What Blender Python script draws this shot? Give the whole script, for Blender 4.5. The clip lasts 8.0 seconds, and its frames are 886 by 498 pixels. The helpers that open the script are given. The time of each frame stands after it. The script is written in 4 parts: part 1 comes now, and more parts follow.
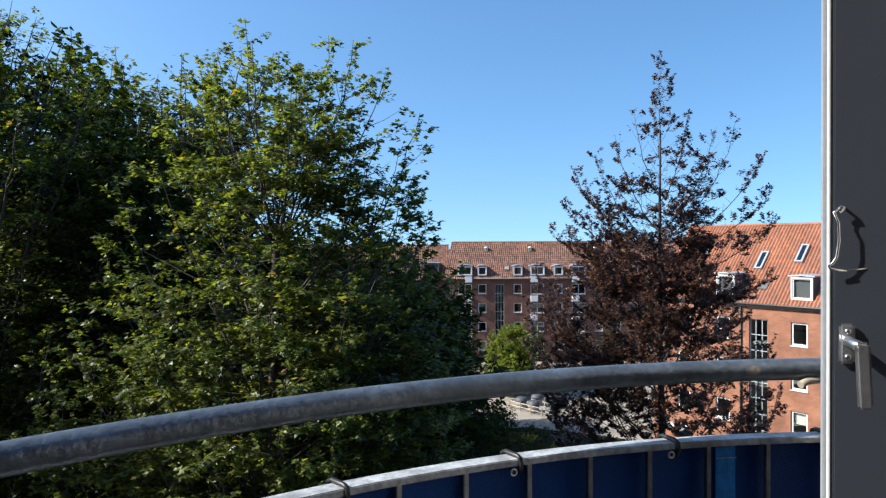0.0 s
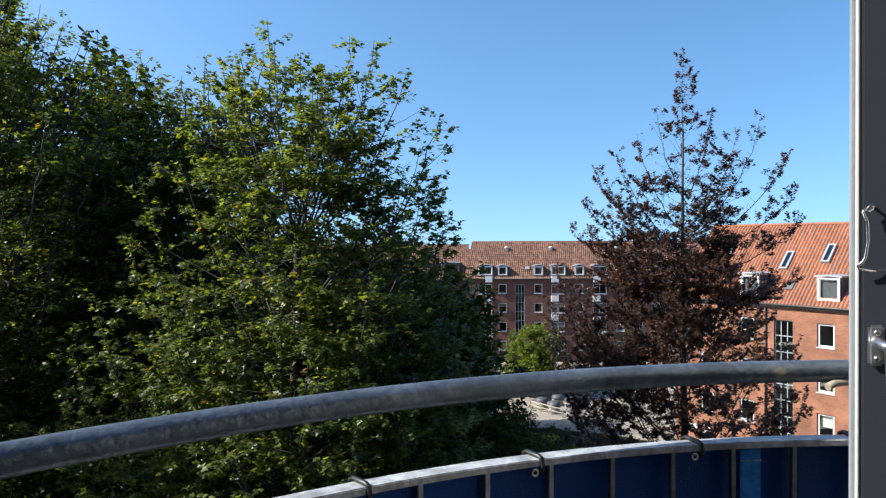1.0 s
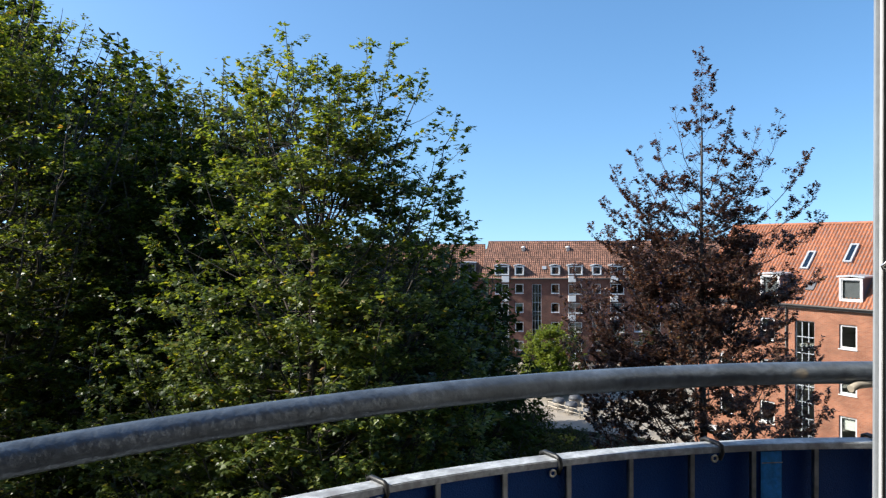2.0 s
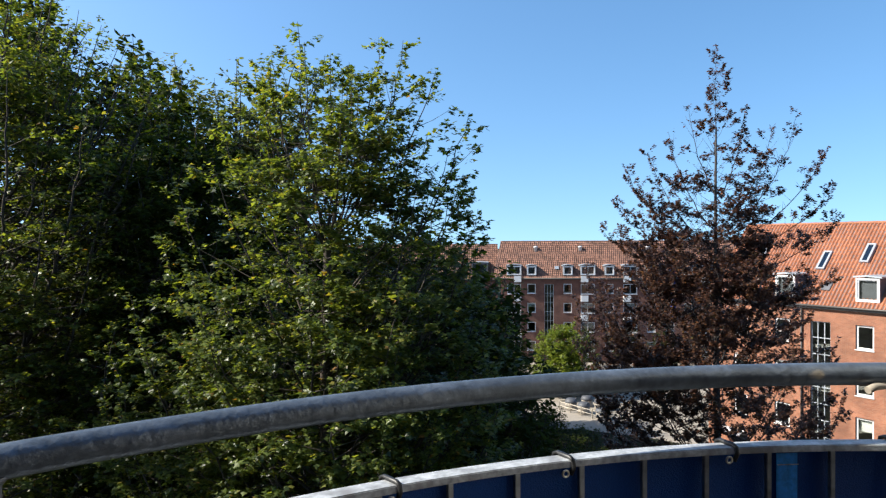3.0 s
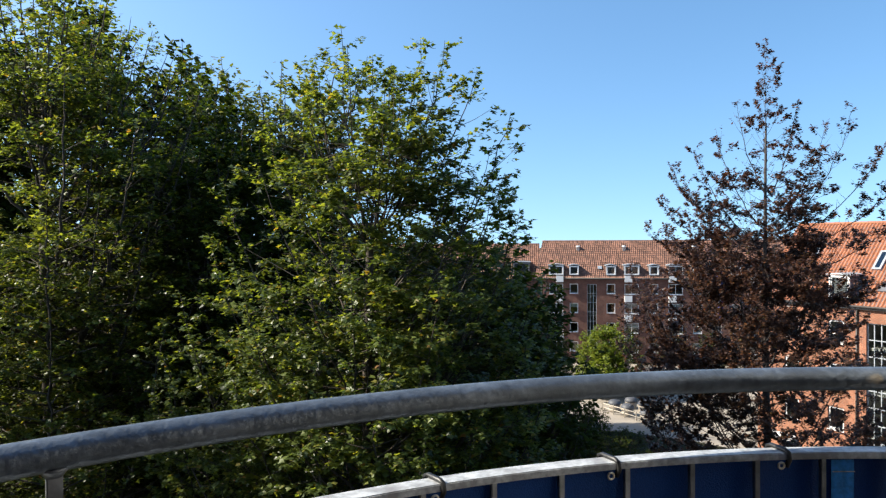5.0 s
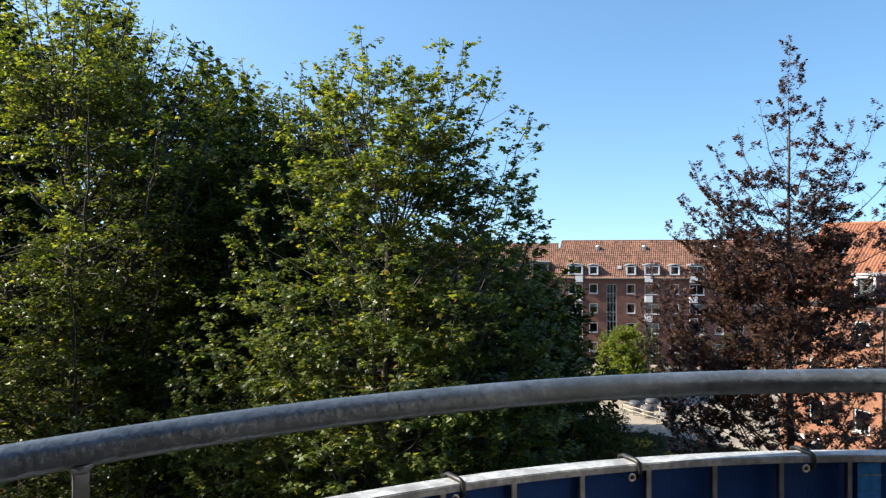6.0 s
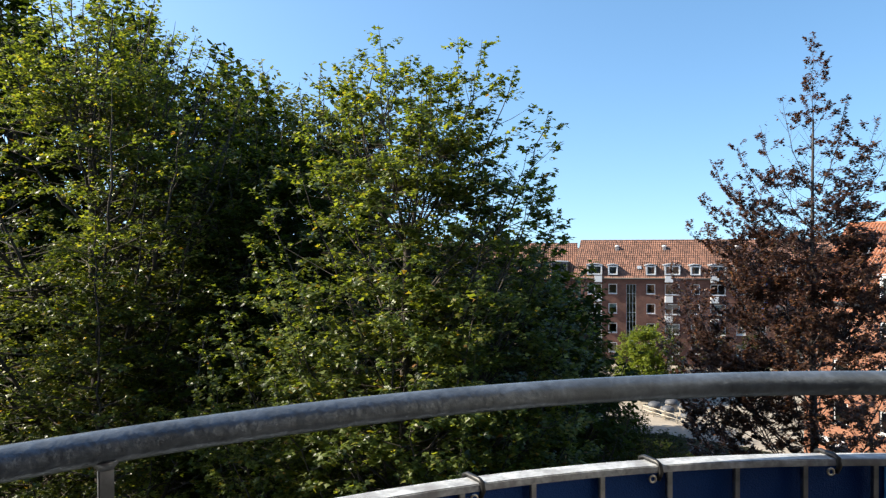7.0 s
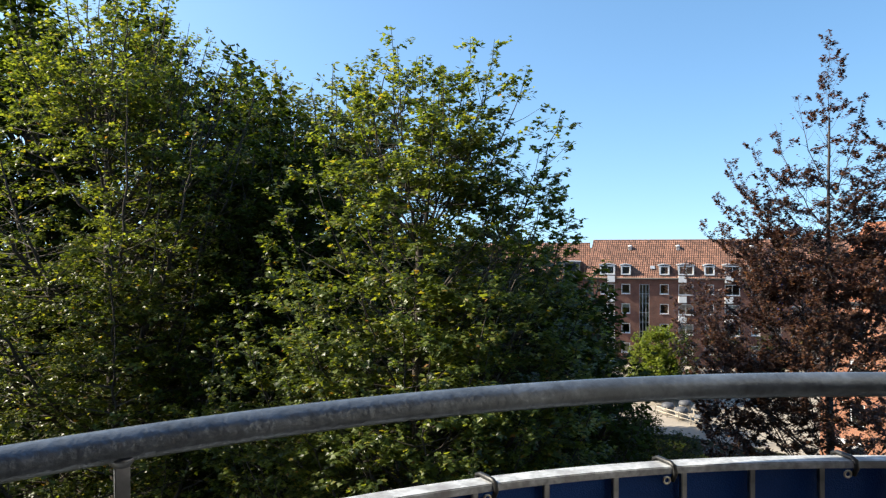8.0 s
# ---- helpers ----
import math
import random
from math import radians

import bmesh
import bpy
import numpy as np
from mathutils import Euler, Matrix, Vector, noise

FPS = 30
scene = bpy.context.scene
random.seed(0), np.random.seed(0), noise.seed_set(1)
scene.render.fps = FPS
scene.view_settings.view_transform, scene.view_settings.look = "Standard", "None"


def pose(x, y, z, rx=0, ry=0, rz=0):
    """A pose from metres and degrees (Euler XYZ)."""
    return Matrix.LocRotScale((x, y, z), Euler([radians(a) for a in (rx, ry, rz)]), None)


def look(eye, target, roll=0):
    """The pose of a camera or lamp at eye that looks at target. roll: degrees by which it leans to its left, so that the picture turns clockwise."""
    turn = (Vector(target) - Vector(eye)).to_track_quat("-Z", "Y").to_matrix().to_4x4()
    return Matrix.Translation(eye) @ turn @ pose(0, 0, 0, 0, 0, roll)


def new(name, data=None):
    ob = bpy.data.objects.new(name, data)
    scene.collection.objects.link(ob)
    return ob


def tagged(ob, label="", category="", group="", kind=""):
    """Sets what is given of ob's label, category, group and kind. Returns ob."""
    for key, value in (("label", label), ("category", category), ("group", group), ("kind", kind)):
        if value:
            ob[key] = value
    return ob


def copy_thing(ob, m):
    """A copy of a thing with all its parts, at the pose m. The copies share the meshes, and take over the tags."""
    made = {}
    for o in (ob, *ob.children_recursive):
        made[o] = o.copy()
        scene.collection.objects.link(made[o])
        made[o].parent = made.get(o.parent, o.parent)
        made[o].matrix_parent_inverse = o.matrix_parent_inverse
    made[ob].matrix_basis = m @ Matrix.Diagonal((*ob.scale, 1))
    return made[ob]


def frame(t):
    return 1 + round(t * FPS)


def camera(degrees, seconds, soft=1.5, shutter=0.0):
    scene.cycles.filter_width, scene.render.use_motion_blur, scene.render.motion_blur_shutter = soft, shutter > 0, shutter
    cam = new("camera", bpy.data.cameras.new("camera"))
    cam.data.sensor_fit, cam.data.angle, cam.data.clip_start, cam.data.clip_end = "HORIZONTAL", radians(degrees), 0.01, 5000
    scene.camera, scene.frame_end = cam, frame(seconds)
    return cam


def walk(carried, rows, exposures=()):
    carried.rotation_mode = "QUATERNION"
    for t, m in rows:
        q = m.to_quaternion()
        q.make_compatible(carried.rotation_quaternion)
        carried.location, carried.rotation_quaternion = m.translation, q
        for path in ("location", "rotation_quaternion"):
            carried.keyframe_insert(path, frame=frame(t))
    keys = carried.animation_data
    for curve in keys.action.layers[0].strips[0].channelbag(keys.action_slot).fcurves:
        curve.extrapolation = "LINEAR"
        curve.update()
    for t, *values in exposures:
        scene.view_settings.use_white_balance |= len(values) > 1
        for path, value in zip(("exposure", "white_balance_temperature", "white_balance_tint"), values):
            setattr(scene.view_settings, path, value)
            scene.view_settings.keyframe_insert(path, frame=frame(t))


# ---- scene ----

# ---- camera and its way: a slow pan to the left from a balcony ----
EYE = 17.5          # height of the lens above the courtyard
cam = camera(67.52, 8.0, 1.3)
YAWS = [(0.0, 0.0), (0.5, 0.64), (1.0, 1.75), (1.5, 2.68), (3.0, 4.22), (3.5, 5.36), (4.0, 6.35), (4.5, 7.0),
        (6.0, 9.4), (6.5, 10.01), (7.0, 10.98), (7.5, 11.51), (8.0, 12.03)]
LEAN = pose(0, 0, 0, 0, -0.5, 0)


def aim(yaw):
    k = yaw / 12.03
    turn = LEAN @ pose(0, 0, 0, 0, 0, yaw) @ pose(0, 0, 0, -0.543, 0, 0) @ pose(0, 0, 0, 0, 0.705, 0) @ pose(0, 0, 0, 90, 0, 0)
    return Matrix.Translation((-0.016 * k, -0.008 * k, EYE)) @ turn


walk(cam, [(t, aim(a)) for t, a in YAWS], exposures=[(0.0, 1.06, 6100, 8), (8.0, 1.38, 6800, 8)])

# ---- sky and sun ----
SUN_ELEV, SUN_TRAVEL = 37.5, (0.99, 0.13)      # height in degrees; the way the light goes over the ground
world = bpy.data.worlds.new("sky")
scene.world = world
world.use_nodes = True
wn = world.node_tree.nodes
sky = wn.new("ShaderNodeTexSky")
sky.sky_type, sky.sun_disc = "NISHITA", False
sky.sun_elevation = radians(SUN_ELEV)
sky.sun_rotation = math.atan2(-SUN_TRAVEL[0], -SUN_TRAVEL[1])
sky.altitude, sky.air_density, sky.dust_density, sky.ozone_density = 100, 1.0, 1.4, 1.8
tc = wn.new("ShaderNodeTexCoord")
lift = wn.new("ShaderNodeVectorMath")
lift.operation = "ADD"
lift.inputs[1].default_value = (0, 0, 0.16)
world.node_tree.links.new(tc.outputs["Generated"], lift.inputs[0])
world.node_tree.links.new(lift.outputs[0], sky.inputs[0])
rich = wn.new("ShaderNodeHueSaturation")
rich.inputs["Hue"].default_value, rich.inputs["Saturation"].default_value = 0.495, 1.18
world.node_tree.links.new(sky.outputs[0], rich.inputs["Color"])
world.node_tree.links.new(rich.outputs[0], wn["Background"].inputs[0])
wn["Background"].inputs[1].default_value = 0.12
lamp = bpy.data.lights.new("sun", "SUN")
lamp.energy, lamp.angle, lamp.color = 4.7, radians(0.5), (1.0, 0.92, 0.8)
sun = new("sun", lamp)
flat = math.hypot(*SUN_TRAVEL)
sun.matrix_world = look((-60, -20, 60), (-60 + SUN_TRAVEL[0] / flat, -20 + SUN_TRAVEL[1] / flat, 60 - math.tan(radians(SUN_ELEV))))


# ---- materials ----
def material(name, colour, rough=0.6, metal=0.0, var=0.25, scale=8.0, fine=60.0, bump=0.15, dirt=None, spec=0.5, island=0.0, piece=0.0, stretch=None, sun_patch=None):
    """A surface with two scales of variation, fine relief and, if wanted, stains of another colour and a painted spot
    of sunlight.
    """
    m = bpy.data.materials.new(name)
    m.use_nodes = True
    n, l = m.node_tree.nodes, m.node_tree.links
    p = n["Principled BSDF"]
    p.inputs["Roughness"].default_value, p.inputs["Metallic"].default_value = rough, metal
    p.inputs["Specular IOR Level"].default_value = spec
    tc = n.new("ShaderNodeTexCoord")
    src = tc.outputs["Object"]
    if stretch:
        mp = n.new("ShaderNodeMapping")
        mp.inputs["Scale"].default_value = stretch
        l.new(src, mp.inputs[0])
        src = mp.outputs[0]
    big, small = n.new("ShaderNodeTexNoise"), n.new("ShaderNodeTexNoise")
    for tex, sc, de in ((big, scale, 4), (small, fine, 6)):
        tex.inputs["Scale"].default_value, tex.inputs["Detail"].default_value = sc, de
        l.new(src, tex.inputs["Vector"])
    add = n.new("ShaderNodeMath")
    add.operation = "ADD"
    l.new(big.outputs["Fac"], add.inputs[0])
    l.new(small.outputs["Fac"], add.inputs[1])
    rng = n.new("ShaderNodeMapRange")
    rng.inputs["From Min"].default_value, rng.inputs["From Max"].default_value = 0.7, 1.3
    rng.inputs["To Min"].default_value, rng.inputs["To Max"].default_value = 1 - var, 1 + var
    l.new(add.outputs[0], rng.inputs["Value"])
    value = rng.outputs[0]
    if island or piece:
        rnd = n.new("ShaderNodeNewGeometry") if island else n.new("ShaderNodeObjectInfo")
        r2 = n.new("ShaderNodeMapRange")
        k = island or piece
        r2.inputs["To Min"].default_value, r2.inputs["To Max"].default_value = 1 - k, 1 + k
        l.new(rnd.outputs["Random Per Island" if island else "Random"], r2.inputs["Value"])
        mul = n.new("ShaderNodeMath")
        mul.operation = "MULTIPLY"
        l.new(value, mul.inputs[0])
        l.new(r2.outputs[0], mul.inputs[1])
        value = mul.outputs[0]
    base = n.new("ShaderNodeMix")
    base.data_type, base.blend_type = "RGBA", "MULTIPLY"
    base.inputs[0].default_value = 1
    base.inputs[6].default_value = (*colour, 1)
    l.new(value, base.inputs[7])
    out = base.outputs[2]
    if dirt:
        ramp = n.new("ShaderNodeMapRange")
        ramp.inputs["From Min"].default_value, ramp.inputs["From Max"].default_value = 0.52, 0.68
        tex = n.new("ShaderNodeTexNoise")
        tex.inputs["Scale"].default_value, tex.inputs["Detail"].default_value = scale * 0.6, 8
        l.new(src, tex.inputs["Vector"])
        l.new(tex.outputs["Fac"], ramp.inputs["Value"])
        mix = n.new("ShaderNodeMix")
        mix.data_type = "RGBA"
        mix.inputs[7].default_value = (*dirt, 1)
        l.new(ramp.outputs[0], mix.inputs[0])
        l.new(out, mix.inputs[6])
        out = mix.outputs[2]
    # a ragged spot of sunlight painted into the base colour
    if sun_patch:
        where, size, tone = sun_patch
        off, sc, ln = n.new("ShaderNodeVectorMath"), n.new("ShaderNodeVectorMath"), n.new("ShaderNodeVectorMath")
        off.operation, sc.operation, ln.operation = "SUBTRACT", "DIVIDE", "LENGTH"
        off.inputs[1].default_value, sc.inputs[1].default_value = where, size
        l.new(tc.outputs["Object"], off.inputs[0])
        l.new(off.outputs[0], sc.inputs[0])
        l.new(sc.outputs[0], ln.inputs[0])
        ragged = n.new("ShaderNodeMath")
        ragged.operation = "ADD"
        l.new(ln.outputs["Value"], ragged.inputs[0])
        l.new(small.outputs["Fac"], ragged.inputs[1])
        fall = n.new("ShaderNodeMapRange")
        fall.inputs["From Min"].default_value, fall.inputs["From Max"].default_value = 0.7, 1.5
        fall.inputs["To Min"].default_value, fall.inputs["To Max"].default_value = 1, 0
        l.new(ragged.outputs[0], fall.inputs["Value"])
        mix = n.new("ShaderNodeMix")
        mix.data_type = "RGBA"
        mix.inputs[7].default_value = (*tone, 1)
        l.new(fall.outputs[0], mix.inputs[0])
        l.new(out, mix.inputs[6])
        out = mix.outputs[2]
    l.new(out, p.inputs["Base Color"])
    if bump:
        b = n.new("ShaderNodeBump")
        b.inputs["Strength"].default_value, b.inputs["Distance"].default_value = bump, 0.01
        l.new(small.outputs["Fac"], b.inputs["Height"])
        l.new(b.outputs[0], p.inputs["Normal"])
    return m


def brick_material(name, one, two, mortar):
    """Brickwork of 240 x 70 mm courses, with blotches of weathering."""
    m = bpy.data.materials.new(name)
    m.use_nodes = True
    n, l = m.node_tree.nodes, m.node_tree.links
    p = n["Principled BSDF"]
    p.inputs["Roughness"].default_value = 0.85
    tc, mp = n.new("ShaderNodeTexCoord"), n.new("ShaderNodeMapping")
    mp.inputs["Rotation"].default_value = (radians(90), 0, 0)
    l.new(tc.outputs["Object"], mp.inputs[0])
    br = n.new("ShaderNodeTexBrick")
    br.inputs["Color1"].default_value, br.inputs["Color2"].default_value, br.inputs["Mortar"].default_value = (*one, 1), (*two, 1), (*mortar, 1)
    br.inputs["Scale"].default_value, br.inputs["Brick Width"].default_value, br.inputs["Row Height"].default_value = 1, 0.24, 0.075
    br.inputs["Mortar Size"].default_value = 0.006
    l.new(mp.outputs[0], br.inputs["Vector"])
    no = n.new("ShaderNodeTexNoise")
    no.inputs["Scale"].default_value, no.inputs["Detail"].default_value = 0.8, 10
    l.new(tc.outputs["Object"], no.inputs["Vector"])
    rng = n.new("ShaderNodeMapRange")
    rng.inputs["From Min"].default_value, rng.inputs["From Max"].default_value = 0.3, 0.7
    rng.inputs["To Min"].default_value, rng.inputs["To Max"].default_value = 0.68, 1.28
    l.new(no.outputs["Fac"], rng.inputs["Value"])
    mix = n.new("ShaderNodeMix")
    mix.data_type, mix.blend_type = "RGBA", "MULTIPLY"
    mix.inputs[0].default_value = 1
    l.new(br.outputs["Color"], mix.inputs[6])
    l.new(rng.outputs[0], mix.inputs[7])
    l.new(mix.outputs[2], p.inputs["Base Color"])
    b = n.new("ShaderNodeBump")
    b.inputs["Strength"].default_value, b.inputs["Distance"].default_value, b.invert = 0.5, 0.008, True
    l.new(br.outputs["Fac"], b.inputs["Height"])
    l.new(b.outputs[0], p.inputs["Normal"])
    return m


def leaf_material(name, colours, through_colour, translucent=0.4, rough=0.45, gloss=0.45):
    """Leaves: each its own shade between the colours; some light passes through them."""
    m = bpy.data.materials.new(name)
    m.use_nodes = True
    n, l = m.node_tree.nodes, m.node_tree.links
    p = n["Principled BSDF"]
    p.inputs["Roughness"].default_value = rough
    p.inputs["Specular IOR Level"].default_value = gloss
    geo, ramp = n.new("ShaderNodeNewGeometry"), n.new("ShaderNodeValToRGB")
    while len(ramp.color_ramp.elements) < len(colours):
        ramp.color_ramp.elements.new(0.5)
    for i, (e, c) in enumerate(zip(ramp.color_ramp.elements, colours)):
        e.position, e.color = c[0], (*c[1], 1)
    l.new(geo.outputs["Random Per Island"], ramp.inputs[0])
    l.new(ramp.outputs[0], p.inputs["Base Color"])
    tr = n.new("ShaderNodeBsdfTranslucent")
    mul = n.new("ShaderNodeMix")
    mul.data_type, mul.blend_type = "RGBA", "MULTIPLY"
    mul.inputs[0].default_value = 1
    l.new(ramp.outputs[0], mul.inputs[6])
    mul.inputs[7].default_value = (*through_colour, 1)
    l.new(mul.outputs[2], tr.inputs[0])
    mix = n.new("ShaderNodeMixShader")
    mix.inputs[0].default_value = translucent
    l.new(p.outputs[0], mix.inputs[1])
    l.new(tr.outputs[0], mix.inputs[2])
    l.new(mix.outputs[0], n["Material Output"].inputs[0])
    return m


def glass_material(name, tint=(0.85, 0.9, 0.9), ior=1.7):
    m = bpy.data.materials.new(name)
    m.use_nodes = True
    n, l = m.node_tree.nodes, m.node_tree.links
    n.remove(n["Principled BSDF"])
    fr, tr, gl, mix = n.new("ShaderNodeFresnel"), n.new("ShaderNodeBsdfTransparent"), n.new("ShaderNodeBsdfGlossy"), n.new("ShaderNodeMixShader")
    fr.inputs[0].default_value = ior
    tr.inputs[0].default_value = (*tint, 1)
    gl.inputs["Roughness"].default_value = 0.02
    l.new(fr.outputs[0], mix.inputs[0])
    l.new(tr.outputs[0], mix.inputs[1])
    l.new(gl.outputs[0], mix.inputs[2])
    l.new(mix.outputs[0], n["Material Output"].inputs[0])
    return m


GALV = material("galvanised_steel", (0.23, 0.24, 0.255), 0.47, 0.9, 0.4, 9, 45, 0.15, dirt=(0.14, 0.145, 0.15))
# the tan spot is a sun fleck painted into the tube's colour
GALV_TUBE = material("worn_galvanised_tube_sun_spot", (0.13, 0.152, 0.178), 0.36, 0.5, 0.35, 10, 55, 0.3, dirt=(0.09, 0.105, 0.122), sun_patch=((0.743, 1.61, EYE - 0.31), (0.026, 0.06, 0.014), (0.6, 0.5, 0.36)))
GALV_FLAT = material("galvanised_flat_bar", (0.396, 0.414, 0.432), 0.55, 0.2, 0.4, 26, 90, 0.12, dirt=(0.225, 0.225, 0.234))
TARP = material("blue_tarpaulin", (0.001, 0.045, 0.22), 0.5, 0, 0.2, 3, 300, 0.3, spec=0.2)
# lighter blue for the sunlit strip of the tarpaulin
SUNLIT_BLUE = material("sunlit_blue_sheet", (0.02, 0.23, 0.68), 0.45, 0, 0.3, 12, 90, 0.2, spec=0.3)
RUBBER = material("black_rubber", (0.012, 0.012, 0.012), 0.45, 0, 0.2, 20, 80, 0.1)
BRASS = material("eyelet_metal", (0.65, 0.6, 0.5), 0.3, 1, 0.15, 60, 200, 0.05)
DOOR_GREY = material("grey_door_paint", (0.0299, 0.0352, 0.0458), 0.42, 0, 0.08, 3, 220, 0.06)
EDGE_WHITE = material("pale_door_edge", (0.612, 0.6205, 0.629), 0.4, 0, 0.08, 10, 120, 0.05)
EDGE_GREY = material("grey_door_edge", (0.255, 0.272, 0.289), 0.45, 0, 0.1, 10, 120, 0.05)
ALU = material("brushed_aluminium", (0.55, 0.56, 0.58), 0.33, 0.95, 0.12, 20, 200, 0.06)
CHROME = material("zinc_plated_wire", (0.75, 0.74, 0.72), 0.25, 1, 0.1, 40, 200, 0.05)
CONCRETE = material("balcony_concrete", (0.12, 0.117, 0.11), 0.85, 0, 0.2, 3, 60, 0.4, dirt=(0.085, 0.082, 0.076))
RENDER_WALL = material("house_render", (0.3, 0.29, 0.27), 0.85, 0, 0.1, 2, 80, 0.3)
BRICK_RED = brick_material("orange_brick", (0.2788, 0.1066, 0.0541), (0.205, 0.0722, 0.0369), (0.2706, 0.205, 0.1517))
BRICK_DARK = brick_material("red_brown_brick", (0.135, 0.0522, 0.0333), (0.1008, 0.0369, 0.0252), (0.108, 0.072, 0.0585))
TILE_ORANGE = material("orange_clay_tile", (0.2788, 0.1, 0.0459), 0.7, 0, 0.25, 0.7, 9, 0.3, island=0.15)
TILE_RED = material("weathered_clay_tile", (0.1927, 0.0927, 0.0599), 0.75, 0, 0.3, 0.5, 6, 0.3, island=0.4)
WHITE = material("white_paint", (0.609, 0.609, 0.6003), 0.5, 0, 0.08, 3, 60, 0.08)
ZINC = material("zinc_sheet", (0.36, 0.39, 0.42), 0.5, 0.4, 0.15, 2, 40, 0.1)
ZINC_PALE = material("bright_zinc_flashing", (0.34, 0.357, 0.3825), 0.45, 0.3, 0.15, 3, 40, 0.1)
LEAD = material("dark_flashing", (0.1, 0.1, 0.11), 0.6, 0.2, 0.2, 2, 40, 0.1)
GUTTER = material("dark_gutter", (0.06, 0.055, 0.05), 0.5, 0.3, 0.2, 3, 40, 0.1)
CURTAIN = material("pale_curtain", (0.6, 0.58, 0.54), 0.9, 0, 0.2, 6, 40, 0.2)
ROOM = material("room_paint", (0.3, 0.28, 0.26), 0.9, 0, 0.2, 1, 20, 0.1)
GLASS = glass_material("window_glass")
SKY_GLASS = glass_material("roof_window_glass", (0.6, 0.65, 0.7), 3.0)
BARK = material("maple_bark", (0.06, 0.047, 0.035), 0.9, 0, 0.4, 5, 40, 0.6)
BARK_BEECH = material("beech_bark", (0.05, 0.042, 0.038), 0.85, 0, 0.3, 4, 40, 0.4)
SAND = material("pale_gravel", (0.2805, 0.2465, 0.204), 0.95, 0, 0.2, 0.4, 12, 0.4, spec=0.1, dirt=(0.2295, 0.1997, 0.1615))
# ground colour lowered to carry the tree shade before the yard
SOIL = material("lawn_and_soil_dark_for_shade", (0.0256, 0.028, 0.016), 0.95, 0, 0.4, 0.15, 3, 0.5, spec=0.05, dirt=(0.044, 0.0368, 0.0256))
BIN_BODY = material("bin_cladding", (0.255, 0.221, 0.1785), 0.75, 0, 0.2, 3, 30, 0.2)
BIN_LID = material("bin_lid_grey", (0.06, 0.063, 0.072), 0.6, 0, 0.15, 3, 30, 0.1)
TIMBER = material("pale_timber", (0.375, 0.33, 0.2625), 0.8, 0, 0.25, 4, 30, 0.3)
CHUTE = material("blue_plastic", (0.01, 0.07, 0.42), 0.4, 0, 0.15, 2, 30, 0.1)
MAPLE_LEAF = leaf_material("maple_leaf", [(0.0, (0.02, 0.034, 0.009)), (0.45, (0.062, 0.088, 0.021)), (0.9, (0.138, 0.168, 0.042)), (0.985, (0.17, 0.148, 0.032)), (1.0, (0.16, 0.075, 0.02))], (3.0, 2.75, 0.8), 0.42, 0.42, 0.5)
# darker leaf greens, with the trees' shade put into the colour
SHADED_LEAF = leaf_material("shaded_leaf_colour", [(0.0, (0.0156, 0.025, 0.0039)), (0.6, (0.0296, 0.0413, 0.0055)), (1.0, (0.053, 0.0655, 0.0086))], (1.8, 2.0, 0.9), 0.35, 0.6, 0.1)
PALE_LEAF = leaf_material("pale_leaf", [(0.0, (0.068, 0.085, 0.0238)), (0.6, (0.102, 0.1173, 0.034)), (1.0, (0.153, 0.1487, 0.0467))], (2.0, 2.0, 1.2))
LIME_LEAF = leaf_material("lime_leaf", [(0.0, (0.0723, 0.102, 0.0085)), (0.6, (0.1232, 0.1573, 0.0127)), (1.0, (0.17, 0.187, 0.0213))], (1.8, 1.8, 1.0))
BEECH_LEAF = leaf_material("copper_beech_leaf", [(0.0, (0.0352, 0.0246, 0.0229)), (0.5, (0.066, 0.0378, 0.0282)), (0.8, (0.11, 0.0546, 0.0326)), (0.96, (0.1584, 0.066, 0.0211)), (1.0, (0.088, 0.0792, 0.0264))], (1.6, 1.15, 1.0), 0.28, 0.36, 0.6)


# ---- building blocks ----
def mesh_of(name, bm, mat):
    me = bpy.data.meshes.new(name)
    bm.to_mesh(me)
    bm.free()
    me.materials.append(mat)
    return me


def part(name, bm, mat, parent, label="", m=None):
    ob = new(name, mesh_of(name, bm, mat))
    ob.parent = parent
    if m is not None:
        ob.matrix_basis = m
    return tagged(ob, label)


def thing(name, label, category, group="", kind="", m=None):
    ob = new(name)
    ob.empty_display_size = 0.1
    if m is not None:
        ob.matrix_basis = m
    return tagged(ob, label, category, group, kind)


def solid(name, bm, mat, label, category, group="", kind="", m=None):
    ob = new(name, mesh_of(name, bm, mat))
    if m is not None:
        ob.matrix_basis = m
    return tagged(ob, label, category, group, kind)


def box(lo, hi, bevel=0.0, bm=None):
    own = bmesh.new()
    bmesh.ops.create_cube(own, size=1)
    for v in own.verts:
        v.co = [lo[i] + (v.co[i] + 0.5) * (hi[i] - lo[i]) for i in range(3)]
    if bevel:
        bmesh.ops.bevel(own, geom=own.edges[:], offset=bevel, segments=2, affect="EDGES", clamp_overlap=True)
    return join(own, bm)


def join(own, bm):
    if bm is None:
        return own
    me = bpy.data.meshes.new("tmp")
    own.to_mesh(me)
    own.free()
    bm.from_mesh(me)
    bpy.data.meshes.remove(me)
    return bm


